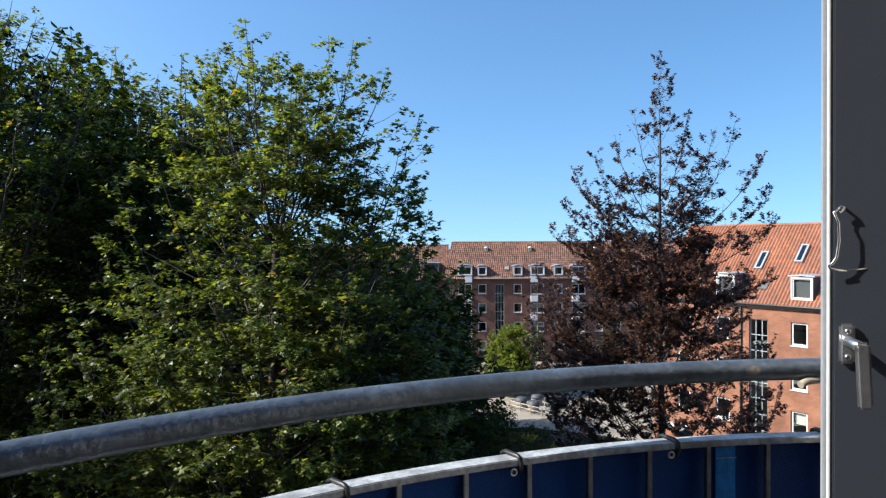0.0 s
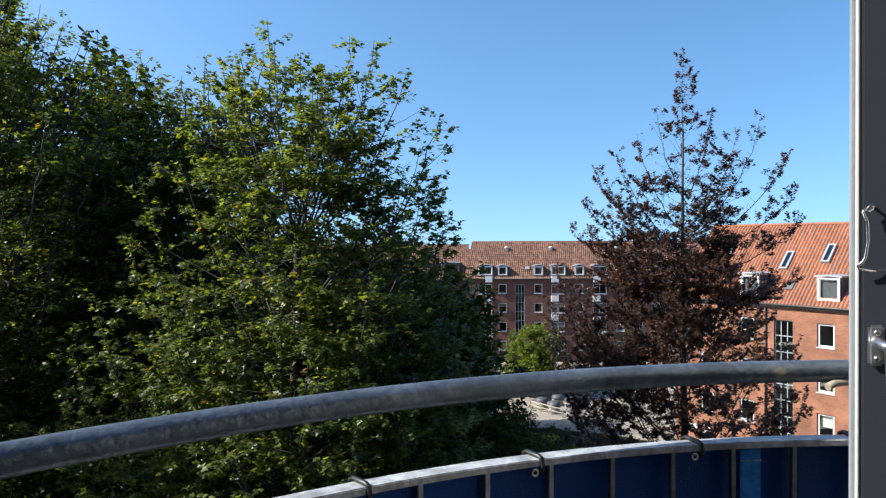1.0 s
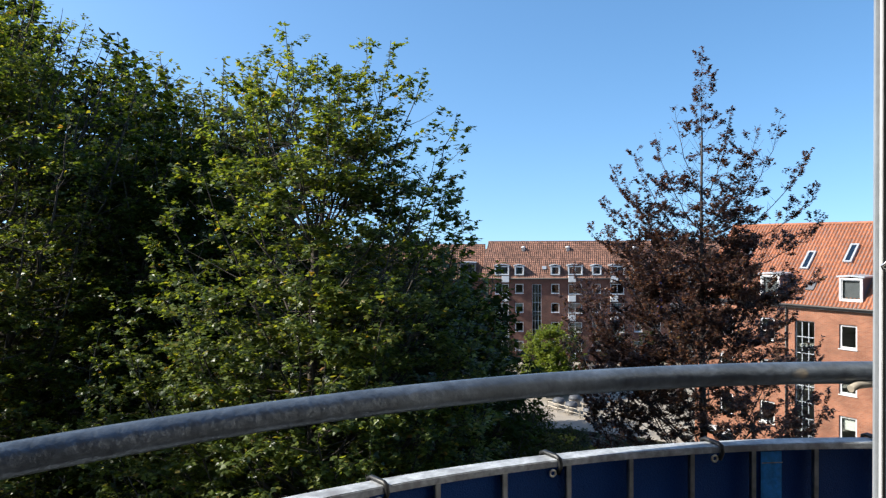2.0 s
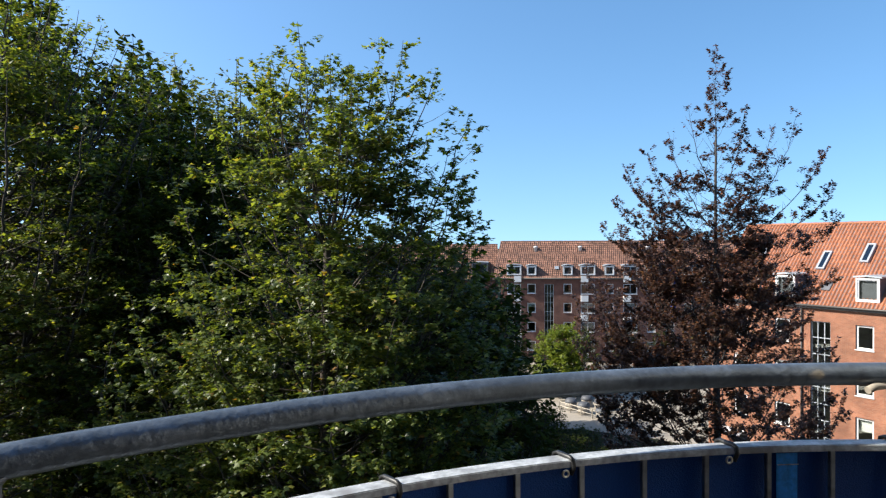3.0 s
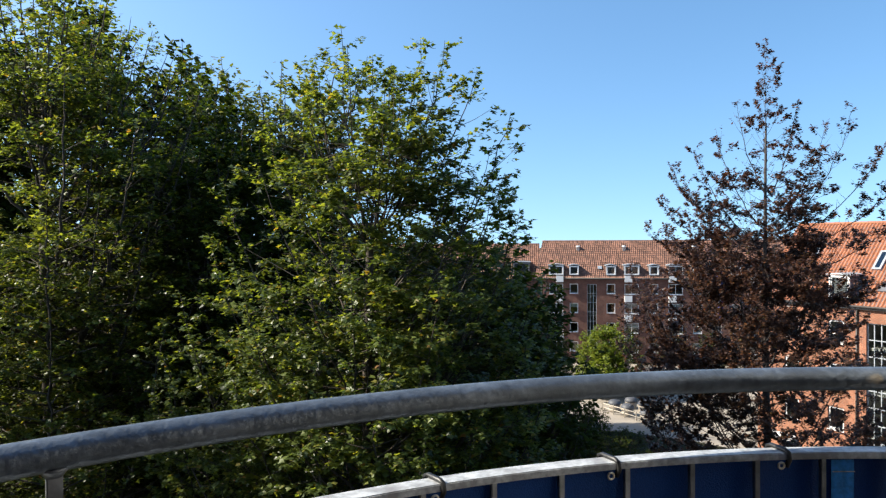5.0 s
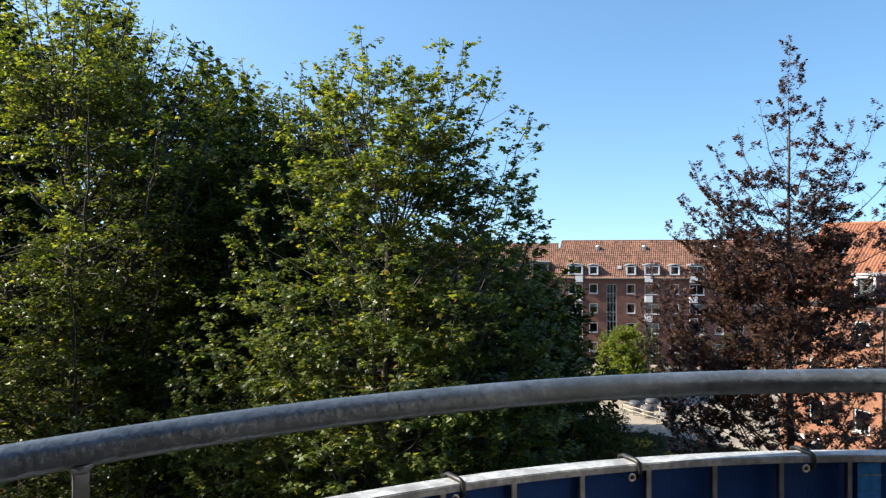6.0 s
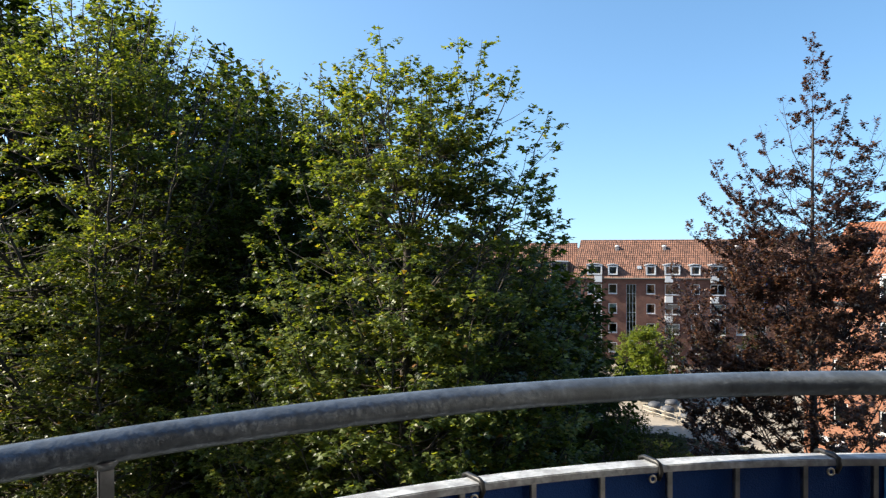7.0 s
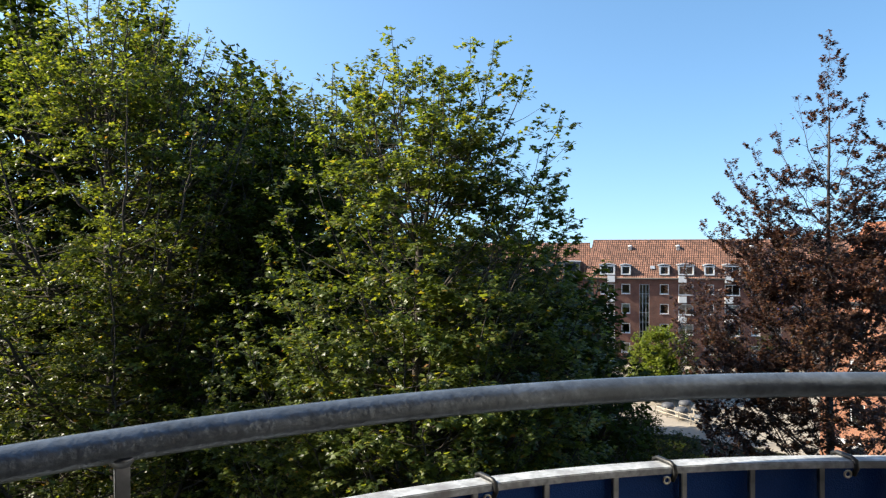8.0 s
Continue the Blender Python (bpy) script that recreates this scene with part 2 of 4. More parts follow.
def tube(points, radius, sides=10, bm=None, cap=True, radii=None):
    """A round bar along the points."""
    own = bmesh.new() if bm is None else bm
    pts = [Vector(p) for p in points]
    rings, side = [], None
    for i, p in enumerate(pts):
        d = (pts[min(i + 1, len(pts) - 1)] - pts[max(i - 1, 0)]).normalized()
        if side is None:
            side = d.orthogonal().normalized()
        side = (side - d * side.dot(d)).normalized()
        up = d.cross(side)
        r = radii[i] if radii else radius
        rings.append([own.verts.new(p + (side * math.cos(a) + up * math.sin(a)) * r) for a in (2 * math.pi * k / sides for k in range(sides))])
    for a, b in zip(rings, rings[1:]):
        for k in range(sides):
            f = own.faces.new((a[k], a[(k + 1) % sides], b[(k + 1) % sides], b[k]))
            f.smooth = True
    if cap:
        own.faces.new(rings[0][::-1])
        own.faces.new(rings[-1])
    return own


def lathe(profile, sides=24, bm=None):
    own = bmesh.new() if bm is None else bm
    rings = [[own.verts.new((r * math.cos(2 * math.pi * k / sides), r * math.sin(2 * math.pi * k / sides), z)) for k in range(sides)] for r, z in profile]
    for a, b in zip(rings, rings[1:]):
        for k in range(sides):
            own.faces.new((a[k], a[(k + 1) % sides], b[(k + 1) % sides], b[k])).smooth = True
    own.faces.new(rings[0][::-1])
    own.faces.new(rings[-1])
    return own


# ---- the balcony ----
CX, CY, RAD = 1.037, -0.823, 2.451     # centre and radius of the curved front
RAIL_Z, BAR_Z, FLOOR_Z = EYE - 0.313, EYE - 0.4723, EYE - 1.5


def arc(r, a0, a1, n, z):
    """Points on the curved front; angles in degrees, 90 straight ahead."""
    return [(CX + r * math.cos(radians(a0 + (a1 - a0) * i / n)), CY + r * math.sin(radians(a0 + (a1 - a0) * i / n)), z) for i in range(n + 1)]


def curved_bar(r0, r1, z0, z1, a0, a1, n, bevel=0.0):
    bm = bmesh.new()
    rows = [[bm.verts.new(p) for p in (arc(r0, a, a, 1, z0)[0], arc(r1, a, a, 1, z0)[0], arc(r1, a, a, 1, z1)[0], arc(r0, a, a, 1, z1)[0])] for a in (a0 + (a1 - a0) * i / n for i in range(n + 1))]
    for p, q in zip(rows, rows[1:]):
        for k in range(4):
            bm.faces.new((p[k], q[k], q[(k + 1) % 4], p[(k + 1) % 4]))
    bm.faces.new(rows[0])
    bm.faces.new(rows[-1][::-1])
    bmesh.ops.recalc_face_normals(bm, faces=bm.faces)
    if bevel:
        long_edges = [e for e in bm.edges if abs(e.verts[0].co.z - e.verts[1].co.z) < 1e-5 and len(e.link_faces) == 2 and e.calc_face_angle(0) > 0.8]
        bmesh.ops.bevel(bm, geom=long_edges, offset=bevel, segments=2, affect="EDGES")
    return bm


balustrade = thing("balcony_railing", "curved galvanised steel balcony railing with blue tarpaulin infill", "railing", m=pose(0, 0, 0))
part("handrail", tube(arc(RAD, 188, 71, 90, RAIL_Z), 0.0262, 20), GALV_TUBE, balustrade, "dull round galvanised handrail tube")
part("top_bar", curved_bar(RAD - 0.025, RAD + 0.018, BAR_Z - 0.0157, BAR_Z, 188, 71, 120, 0.002), GALV_FLAT, balustrade, "flat pale galvanised bar")
part("bottom_bar", curved_bar(RAD - 0.02, RAD + 0.02, FLOOR_Z + 0.08, FLOOR_Z + 0.092, 188, 71, 90), GALV_FLAT, balustrade)
bar_mesh = mesh_of("baluster", box((-0.006, -0.006, FLOOR_Z + 0.09), (0.006, 0.006, BAR_Z - 0.014), 0.0015), GALV)
for i in range(31):          # the last one stands before the side wall
    a = 186.1 - i * 3.605
    ob = new("baluster", bar_mesh)
    ob.parent = balustrade
    p = arc(RAD - 0.014, a, a, 1, 0)[0]
    ob.matrix_basis = pose(p[0], p[1], 0, 0, 0, a - 90)
post_at = arc(RAD, 135.7, 135.7, 1, 0)[0]
part("post", box((-0.011, -0.008, BAR_Z - 0.5), (0.011, 0.008, RAIL_Z - 0.022), 0.002), GALV, balustrade, "flat galvanised upright", pose(post_at[0], post_at[1], 0, 0, 0, 45.7))
part("weld_collar", lathe([(0.012, -0.034), (0.02, -0.024), (0.024, -0.018)], 12), GALV, balustrade, "", pose(post_at[0], post_at[1], RAIL_Z))

tarp = thing("tarpaulin", "dark blue tarpaulin lashed inside the balcony railing", "tarpaulin")
part("hem", curved_bar(RAD + 0.0003, RAD + 0.0018, BAR_Z - 0.075, BAR_Z - 0.019, 187, 76.8, 120), TARP, tarp, "doubled hem of the sheet")
part("sheet", curved_bar(RAD + 0.002, RAD + 0.004, FLOOR_Z + 0.1, BAR_Z - 0.016, 187, 76.8, 160), TARP, tarp)
# a sun beam on the tarpaulin, built as a lighter strip with a line
part("sunlit_strip", curved_bar(RAD - 0.004, RAD - 0.0025, BAR_Z - 0.42, BAR_Z - 0.024, 98.95, 97.75, 6), SUNLIT_BLUE, tarp, "paler blue strip standing for a sun beam on the sheet")
part("strip_line", curved_bar(RAD - 0.0052, RAD - 0.0042, BAR_Z - 0.0515, BAR_Z - 0.0495, 98.9, 97.7, 6), GALV_FLAT, tarp, "pale thin line across the strip")
for a in (120.43, 111.15, 101.72, 129.9, 92.4):
    p = arc(RAD, a, a, 1, BAR_Z)[0]
    strap = thing("tie_strap", "black rubber strap lashing the tarpaulin to the bar", "strap", "tarpaulin straps", m=pose(p[0], p[1], BAR_Z, 0, 0, a - 90))
    part("loop", tube([(0.002, -0.024, -0.03), (0.007, -0.028, -0.014), (0.006, -0.026, 0.001), (0.003, -0.018, 0.005), (-0.007, 0.02, 0.005), (-0.01, 0.03, 0.001), (-0.01, 0.032, -0.02)], 0.0055, 8), RUBBER, strap)
    ring = bmesh.new()
    tube([(-0.011 + 0.007 * math.cos(k * math.pi / 6), -0.026, -0.027 + 0.007 * math.sin(k * math.pi / 6)) for k in range(13)], 0.0025, 8, ring, False)
    part("eyelet", ring, BRASS, tarp, "small metal eyelet", pose(p[0], p[1], BAR_Z, 0, 0, a - 90))

slab = bmesh.new()
outer = arc(RAD + 0.06, 183.5, 77.2, 60, FLOOR_Z - 0.18)
ring_v = [slab.verts.new(p) for p in outer] + [slab.verts.new((1.595, -0.995, FLOOR_Z - 0.18)), slab.verts.new((-1.46, -0.995, FLOOR_Z - 0.18))]
face = slab.faces.new(ring_v)
ext = bmesh.ops.extrude_face_region(slab, geom=[face])
for v in ext["geom"]:
    if isinstance(v, bmesh.types.BMVert):
        v.co.z = FLOOR_Z
bmesh.ops.recalc_face_normals(slab, faces=slab.faces)
solid("balcony_floor", slab, CONCRETE, "grey concrete balcony floor slab", "floor", kind="structure")
solid("wall_side", box((1.6, -0.995, FLOOR_Z - 3), (1.9, 1.95, EYE + 1.14)), RENDER_WALL, "pale rendered house wall beside the balcony", "wall", kind="structure")
# unseen wall, made wide and tall to cut sky light on the balcony
solid("wall_back", box((-9.0, -1.3, 0), (9.0, -1.0, EYE + 4.5)), BRICK_DARK, "unseen brick wall behind the balcony, keeps sky light off it", "wall", kind="structure")

# the open balcony door: its leaf faces the camera, hinged at the side wall
DX, DY, SWING = 0.638, 1.085, -16.0
DOOR_POSE = pose(DX, DY, FLOOR_Z, 0, 0, SWING)
door = thing("balcony_door", "dark grey painted balcony door standing open, pale edge strip", "door", m=DOOR_POSE)
part("leaf", box((0.0015, 0.0, 0.02), (0.9, 0.034, 2.12), 0.002), DOOR_GREY, door)
part("edge_strip", box((-0.004, 0.010, 0.02), (0.001, 0.019, 2.12), 0.0008), EDGE_WHITE, door, "white weather strip along the door edge")
part("gasket", box((-0.002, 0.004, 0.02), (0.001, 0.008, 2.12), 0.0008), RUBBER, door, "black rubber gasket")
part("rebate", box((-0.0087, 0.021, 0.02), (0.001, 0.036, 2.12), 0.001), EDGE_GREY, door, "grey rebated outer edge")


def dz(y):
    """Height above the balcony floor, from the drop below the horizon in the door's plane."""
    return 1.5 - y


handle = thing("door_handle", "brushed aluminium lever handle on the grey door", "handle", m=DOOR_POSE @ pose(-0.005, 0, 0))
part("plate", box((0.013, -0.011, dz(0.199)), (0.036, 0.0, dz(0.134)), 0.004), ALU, handle)
for zz in (0.146, 0.187):
    screw = lathe([(0.0045, 0), (0.0045, 0.002), (0.003, 0.003)], 10)
    part("screw", screw, CHROME, handle, "", pose(0.0245, -0.011, dz(zz), 90))
lever = bmesh.new()
tube([(0.025, -0.008, dz(0.162)), (0.025, -0.03, dz(0.162)), (0.03, -0.045, dz(0.164)), (0.034, -0.05, dz(0.17))], 0.0085, 12, lever)
grip = box((0.028, -0.056, dz(0.262)), (0.049, -0.046, dz(0.157)), 0.004)
for v in grip.verts:
    v.co.x += (dz(0.17) - v.co.z) * 0.05 - 0.005
join(grip, lever)
part("lever", lever, ALU, handle)
hook = thing("cabin_hook", "zinc-plated wire cabin hook hanging from a screw eye", "hook", m=DOOR_POSE @ Matrix.Diagonal((1, 0.6, 1, 1)))
part("screw_eye", tube([(0.017, 0.0, dz(-0.054)), (0.015, -0.018, dz(-0.054)), (0.008, -0.026, dz(-0.056)), (0.002, -0.022, dz(-0.05)), (0.008, -0.016, dz(-0.047)), (0.014, -0.016, dz(-0.052))], 0.0022, 8), CHROME, hook)
part("wire", tube([(0.006, -0.022, dz(-0.054)), (-0.002, -0.026, dz(-0.046)), (0.004, -0.028, dz(-0.03)), (0.005, -0.028, dz(0.0)), (0.002, -0.026, dz(0.025)), (-0.002, -0.024, dz(0.034)), (-0.009, -0.022, dz(0.04)), (-0.006, -0.02, dz(0.045)), (0.018, -0.014, dz(0.048))], 0.0022, 8), CHROME, hook)
part("catch_eye", tube([(0.05, 0.0, dz(0.044)), (0.022, -0.01, dz(0.047))], 0.0014, 6), BRASS, hook)
stay = thing("wall_bracket", "pale steel bracket holding the handrail end", "bracket")
part("arm", tube([(0.858, 1.59, EYE - 0.345), (0.88, 1.6, EYE - 0.338), (0.95, 1.62, EYE - 0.335), (1.65, 1.75, EYE - 0.335)], 0.009, 10), TIMBER, stay)

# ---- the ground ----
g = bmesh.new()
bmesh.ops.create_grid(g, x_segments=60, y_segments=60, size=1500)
solid("ground", g, SOIL, "lawn and soil between the houses, coloured dark for tree shade", "ground", kind="structure", m=pose(0, 300, 0))
# near edge drawn along the shade; dark ground stands for shaded gravel
y = bmesh.new()
rim = [y.verts.new((x, yy, 0.02)) for x, yy in ((-12, 63.5), (6, 62.5), (9, 62), (14, 60), (20, 56), (28, 54), (36, 62), (36, 97), (-12, 97))]
y.faces.new(rim)
solid("yard", y, SAND, "pale gravel yard in the sun, near edge drawn where shade begins", "yard", kind="structure")


# ---- houses ----
def facade(length, height, holes, thick, base=0.0):
    """A wall from x 0 to length with openings (x0, x1, z0, z1) that go through it; its front is y = 0."""
    bm = bmesh.new()
    xs = sorted({0.0, length, *(h[0] for h in holes), *(h[1] for h in holes)})
    zs = sorted({base, height, *(h[2] for h in holes), *(h[3] for h in holes)})

    def quad(*ps):
        bm.faces.new([bm.verts.new(p) for p in ps])

    for x0, x1 in zip(xs, xs[1:]):
        for z0, z1 in zip(zs, zs[1:]):
            mx, mz = (x0 + x1) / 2, (z0 + z1) / 2
            if any(h[0] < mx < h[1] and h[2] < mz < h[3] for h in holes):
                continue
            quad((x0, 0, z0), (x1, 0, z0), (x1, 0, z1), (x0, 0, z1))
            quad((x1, thick, z0), (x0, thick, z0), (x0, thick, z1), (x1, thick, z1))
    for x0, x1, z0, z1 in holes:
        quad((x0, 0, z0), (x0, thick, z0), (x1, thick, z0), (x1, 0, z0))
        quad((x0, 0, z1), (x1, 0, z1), (x1, thick, z1), (x0, thick, z1))
        quad((x0, 0, z0), (x0, 0, z1), (x0, thick, z1), (x0, thick, z0))
        quad((x1, 0, z0), (x1, thick, z0), (x1, thick, z1), (x1, 0, z1))
    return bm


def frame_mesh(w, h, bar, depth, cols=1, rows=1, thin=0.04):
    """A window frame, w x h, centred on x, standing on z 0, with its glazing bars."""
    bm = bmesh.new()
    for lo, hi in (((-w / 2, 0, 0), (-w / 2 + bar, depth, h)), ((w / 2 - bar, 0, 0), (w / 2, depth, h)), ((-w / 2 + bar, 0, 0), (w / 2 - bar, depth, bar)), ((-w / 2 + bar, 0, h - bar), (w / 2 - bar, depth, h))):
        box(lo, hi, 0.0, bm)
    for i in range(1, cols):
        x = -w / 2 + w * i / cols
        box((x - thin / 2, 0.004, bar), (x + thin / 2, depth - 0.004, h - bar), 0.0, bm)
    for i in range(1, rows):
        z = h * i / rows
        box((-w / 2 + bar, 0.008, z - thin / 2), (w / 2 - bar, depth - 0.008, z + thin / 2), 0.0, bm)
    return bm


class WindowKind:
    """Shared meshes of one kind of window."""

    def __init__(self, w, h, bar=0.09, cols=1, rows=1, mat=None, sill=True, thin=0.05):
        self.w, self.h = w, h
        self.frame = mesh_of("window", frame_mesh(w, h, bar, 0.08, cols, rows, thin), mat or WHITE)
        self.pane = mesh_of("pane", box((-w / 2 + bar * 0.5, 0.035, bar * 0.5), (w / 2 - bar * 0.5, 0.041, h - bar * 0.5)), GLASS)
        self.sill = mesh_of("sill", box((-w / 2 - 0.04, -0.16, -0.06), (w / 2 + 0.04, 0.02, -0.004), 0.01), mat or WHITE) if sill else None
        self.curtain = mesh_of("curtain", box((-w / 2 + bar, 0.2, 0.0), (w / 2 - bar, 0.22, h)), CURTAIN)

    def put(self, parent, x, y, z, blind=0.0):
        ob = new("window", self.frame)
        ob.parent = parent
        ob.matrix_basis = pose(x, y, z)
        for name, me in (("pane", self.pane), ("sill", self.sill)):
            if me:
                o = new(name, me)
                o.parent = ob
                if name == "pane":
                    o.visible_shadow = False
        if blind:
            o = new("blind", self.curtain)
            o.parent = ob
            o.matrix_basis = Matrix.LocRotScale((0, 0, self.h * (1 - blind) - 0.05), None, (1, 1, blind))
        return ob


def tiled_slope(length, run, rise, mat, col, course, sub, x0=0.0, skew=0.0, holes=(), step=0.045, roll=0.035):
    """A slope of pantiles: waves across, steps at each course. Its eave lies on x, its ridge at y = run, z = rise."""
    slope = math.hypot(run, rise)
    up = np.array([0, run / slope, rise / slope])
    nor = np.array([0, -rise / slope, run / slope])
    ncol, nrow = int(length / col), int(slope / course)
    col, course = length / ncol, slope / nrow
    rng = np.random.default_rng(5)
    verts, faces = [], []
    wave = [math.sin(2 * math.pi * k / sub) * roll + (0.02 if k == 0 else 0) for k in range(sub + 1)]
    for r in range(nrow):
        shift = skew * (1 - (r + 0.5) / nrow)
        for c in range(ncol):
            xc, sc = x0 + (c + 0.5) * col, (r + 0.5) * course
            if any(h[0] < xc < h[1] and h[2] < sc < h[3] for h in holes):
                continue
            base = len(verts)
            lift = rng.uniform(-0.006, 0.006)
            for e, (s, hgt) in enumerate(((r * course - 0.03, step), ((r + 1) * course, 0.012))):
                for k in range(sub + 1):
                    p = up * s + nor * (hgt + wave[k] + lift) + np.array([x0 + (c + k / sub) * col + shift, 0, 0])
                    verts.append(tuple(p))
            for k in range(sub):
                faces.append((base + k, base + k + 1, base + sub + 2 + k, base + sub + 1 + k))
    me = bpy.data.meshes.new("roof_tiles")
    me.from_pydata(verts, [], faces)
    me.materials.append(mat)
    return me


def house(name, label, m, length, depth, wall_h, rise, brick, tile, holes, col=0.25, course=0.36, sub=4, roof_holes=(), skew=0.0, overhang=0.35):
    """Walls with openings, a closed shell, a pitched roof with tiles, ridge, gutter."""
    h = thing(name, label, "building", m=m)
    part("front_wall", facade(length, wall_h, holes, 0.3), brick, h)
    part("back_wall", box((0.3, depth - 0.3, 0), (length - 0.3, depth, wall_h)), brick, h)
    for nm, xa in (("gable_wall", 0.0), ("gable_wall", length - 0.3)):
        g = bmesh.new()
        prof = [(0.302, 0), (depth, 0), (depth, wall_h), (depth / 2, wall_h + rise - 0.1), (0.302, wall_h)]
        a = [g.verts.new((xa, p[0], p[1])) for p in prof]
        b = [g.verts.new((xa + 0.3, p[0], p[1])) for p in prof]
        g.faces.new(a[::-1])
        g.faces.new(b)
        for k in range(len(prof)):
            g.faces.new((a[k], a[(k + 1) % 5], b[(k + 1) % 5], b[k]))
        part(nm, g, brick, h)
    inside = bmesh.new()
    z = wall_h - 0.25
    while z > 0.2:
        box((0.31, 0.31, z), (length - 0.31, depth - 0.31, z + 0.2), 0, inside)
        z -= 2.8
    x = 2.0
    while x < length - 1:
        box((x, 0.8, 0.1), (x + 0.1, depth - 0.31, wall_h - 0.3), 0, inside)
        x += 5.2
    part("floors_and_partitions", inside, ROOM, h)
    run = depth / 2 + overhang
    full = rise * run / (depth / 2)
    z0 = wall_h + rise - full
    roof = part("roof", tiled_bottom(length, run, full, skew), LEAD, h, "", pose(0, -overhang, z0))
    tiles = new("roof_tiles", tiled_slope(length, run, full, tile, col, course, sub, 0.0, skew, roof_holes, 0.03 if sub > 4 else 0.085, 0.042 if sub > 4 else 0.035))
    tiles.parent = roof
    tiles.matrix_basis = pose(0, 0, 0.02)
    tagged(tiles, "clay pantiles", kind="stuff")
    rear = new("rear_tiles", mesh_of("rear_tiles", tiled_bottom(length, run, full, 0), tile))
    rear.parent = roof
    rear.matrix_basis = pose(length, run * 2, 0.01, 0, 0, 180)
    rid = new("ridge_tiles", mesh_of("ridge_tiles", tube([(i * 0.4, run, full + 0.02 + 0.012 * (i % 2)) for i in range(int(length / 0.4) + 1)], 0.11, 8), tile))
    rid.parent = roof
    part("gutter", tube([(0, -overhang - 0.06, z0 - 0.02), (length, -overhang - 0.06, z0 - 0.02)], 0.07, 8), GUTTER, h)
    part("fascia", box((0, -overhang + 0.02, z0 - 0.2), (length, -0.004, z0 - 0.02)), GUTTER, h)
    return h, z0, run, full


def tiled_bottom(length, run, rise, skew):
    bm = bmesh.new()
    a = [bm.verts.new(p) for p in ((skew, 0, 0), (length, 0, 0), (length, run, rise), (0, run, rise))]
    b = [bm.verts.new((v.co.x, v.co.y, v.co.z - 0.12)) for v in a]
    bm.faces.new(a)
    bm.faces.new(b[::-1])
    for k in range(4):
        bm.faces.new((a[k], b[k], b[(k + 1) % 4], a[(k + 1) % 4]))
    bmesh.ops.recalc_face_normals(bm, faces=bm.faces)
    return bm


def dormer(parent, x, y, z, w, h, depth, win, roof_mat, cheek_mat, curved=False, trim=None):
    """A flat or curved topped dormer, its front at y, its sill at z."""
    d = new("dormer", mesh_of("dormer", dormer_body(w, h, depth, win), cheek_mat))
    d.parent = parent
    d.matrix_basis = pose(x, y, z)
    tagged(d, "dormer with a white window")
    top = bmesh.new()
    if curved:
        prof = [(-w / 2 - 0.12, h + 0.0), (-w / 4, h + 0.13), (0, h + 0.18), (w / 4, h + 0.13), (w / 2 + 0.12, h + 0.0)]
    else:
        prof = [(-w / 2 - 0.14, h + 0.03), (0, h + 0.1), (w / 2 + 0.14, h + 0.03)]
    lo = [top.verts.new((px, -0.16, pz)) for px, pz in prof]
    hi = [top.verts.new((px, -0.16, pz + 0.1)) for px, pz in prof]
    lo2 = [top.verts.new((px, depth + 0.3, pz)) for px, pz in prof]
    hi2 = [top.verts.new((px, depth + 0.3, pz + 0.1)) for px, pz in prof]
    for k in range(len(prof) - 1):
        top.faces.new((lo[k], lo[k + 1], hi[k + 1], hi[k]))
        top.faces.new((hi[k], hi[k + 1], hi2[k + 1], hi2[k]))
        top.faces.new((lo[k], lo2[k], lo2[k + 1], lo[k + 1]))
    top.faces.new((lo[0], hi[0], hi2[0], lo2[0]))
    top.faces.new((lo[-1], lo2[-1], hi2[-1], hi[-1]))
    o = new("dormer_roof", mesh_of("dormer_roof", top, roof_mat))
    o.parent = d
    fr = new("front_frame", mesh_of("front_frame", frame_mesh(w, h, (w - win.w) / 2 + 0.02, 0.1), trim or WHITE))
    fr.parent = d
    fr.matrix_basis = pose(0, -0.1, 0)
    o = new("window", win.frame)
    o.parent = d
    o.matrix_basis = pose(0, -0.04, (h - win.h) / 2)
    o = new("pane", win.pane)
    o.parent, o.visible_shadow = d, False
    o.matrix_basis = pose(0, -0.04, (h - win.h) / 2)
    return d


def dormer_body(w, h, depth, win):
    bm = bmesh.new()
    for s in (-1, 1):
        x = s * w / 2
        box((min(x, x - s * 0.08), 0.0, 0.0), (max(x, x - s * 0.08), depth, h), 0, bm)
    box((-w / 2 + 0.08, depth * 0.08, 0), (w / 2 - 0.08, depth * 0.08 + 0.05, h), 0, bm)
    return bm


# far house across the yard, its front square to the view
FY = 98.0
SMALL = WindowKind(1.2, 1.4, 0.1)
WIDE = WindowKind(2.0, 1.5, 0.1, 2)
STAIR = WindowKind(1.35, 9.4, 0.07, 3, 7, ZINC, False, 0.06)
DSMALL = WindowKind(1.1, 1.12, 0.09)
DWIDE = WindowKind(1.86, 1.17, 0.09, 2)
DDARK = WindowKind(2.1, 1.9, 0.1, 2, 1, GUTTER)
cols_small = [4.45, 9.7, 15.7, 21.7, 26.9, 32.9]
cols_wide = [1.9, 12.6, 18.7, 29.8, 36.0]
cols_stair = [7.0, 24.3]
rows = [EYE - 6.85 - 2.8 * i for i in range(4)]
holes = [(x - 0.6, x + 0.6, z - 0.7, z + 0.7) for x in cols_small for z in rows]
holes += [(x - 1.0, x + 1.0, z - 0.8, z + 0.7) for x in cols_wide for z in rows]
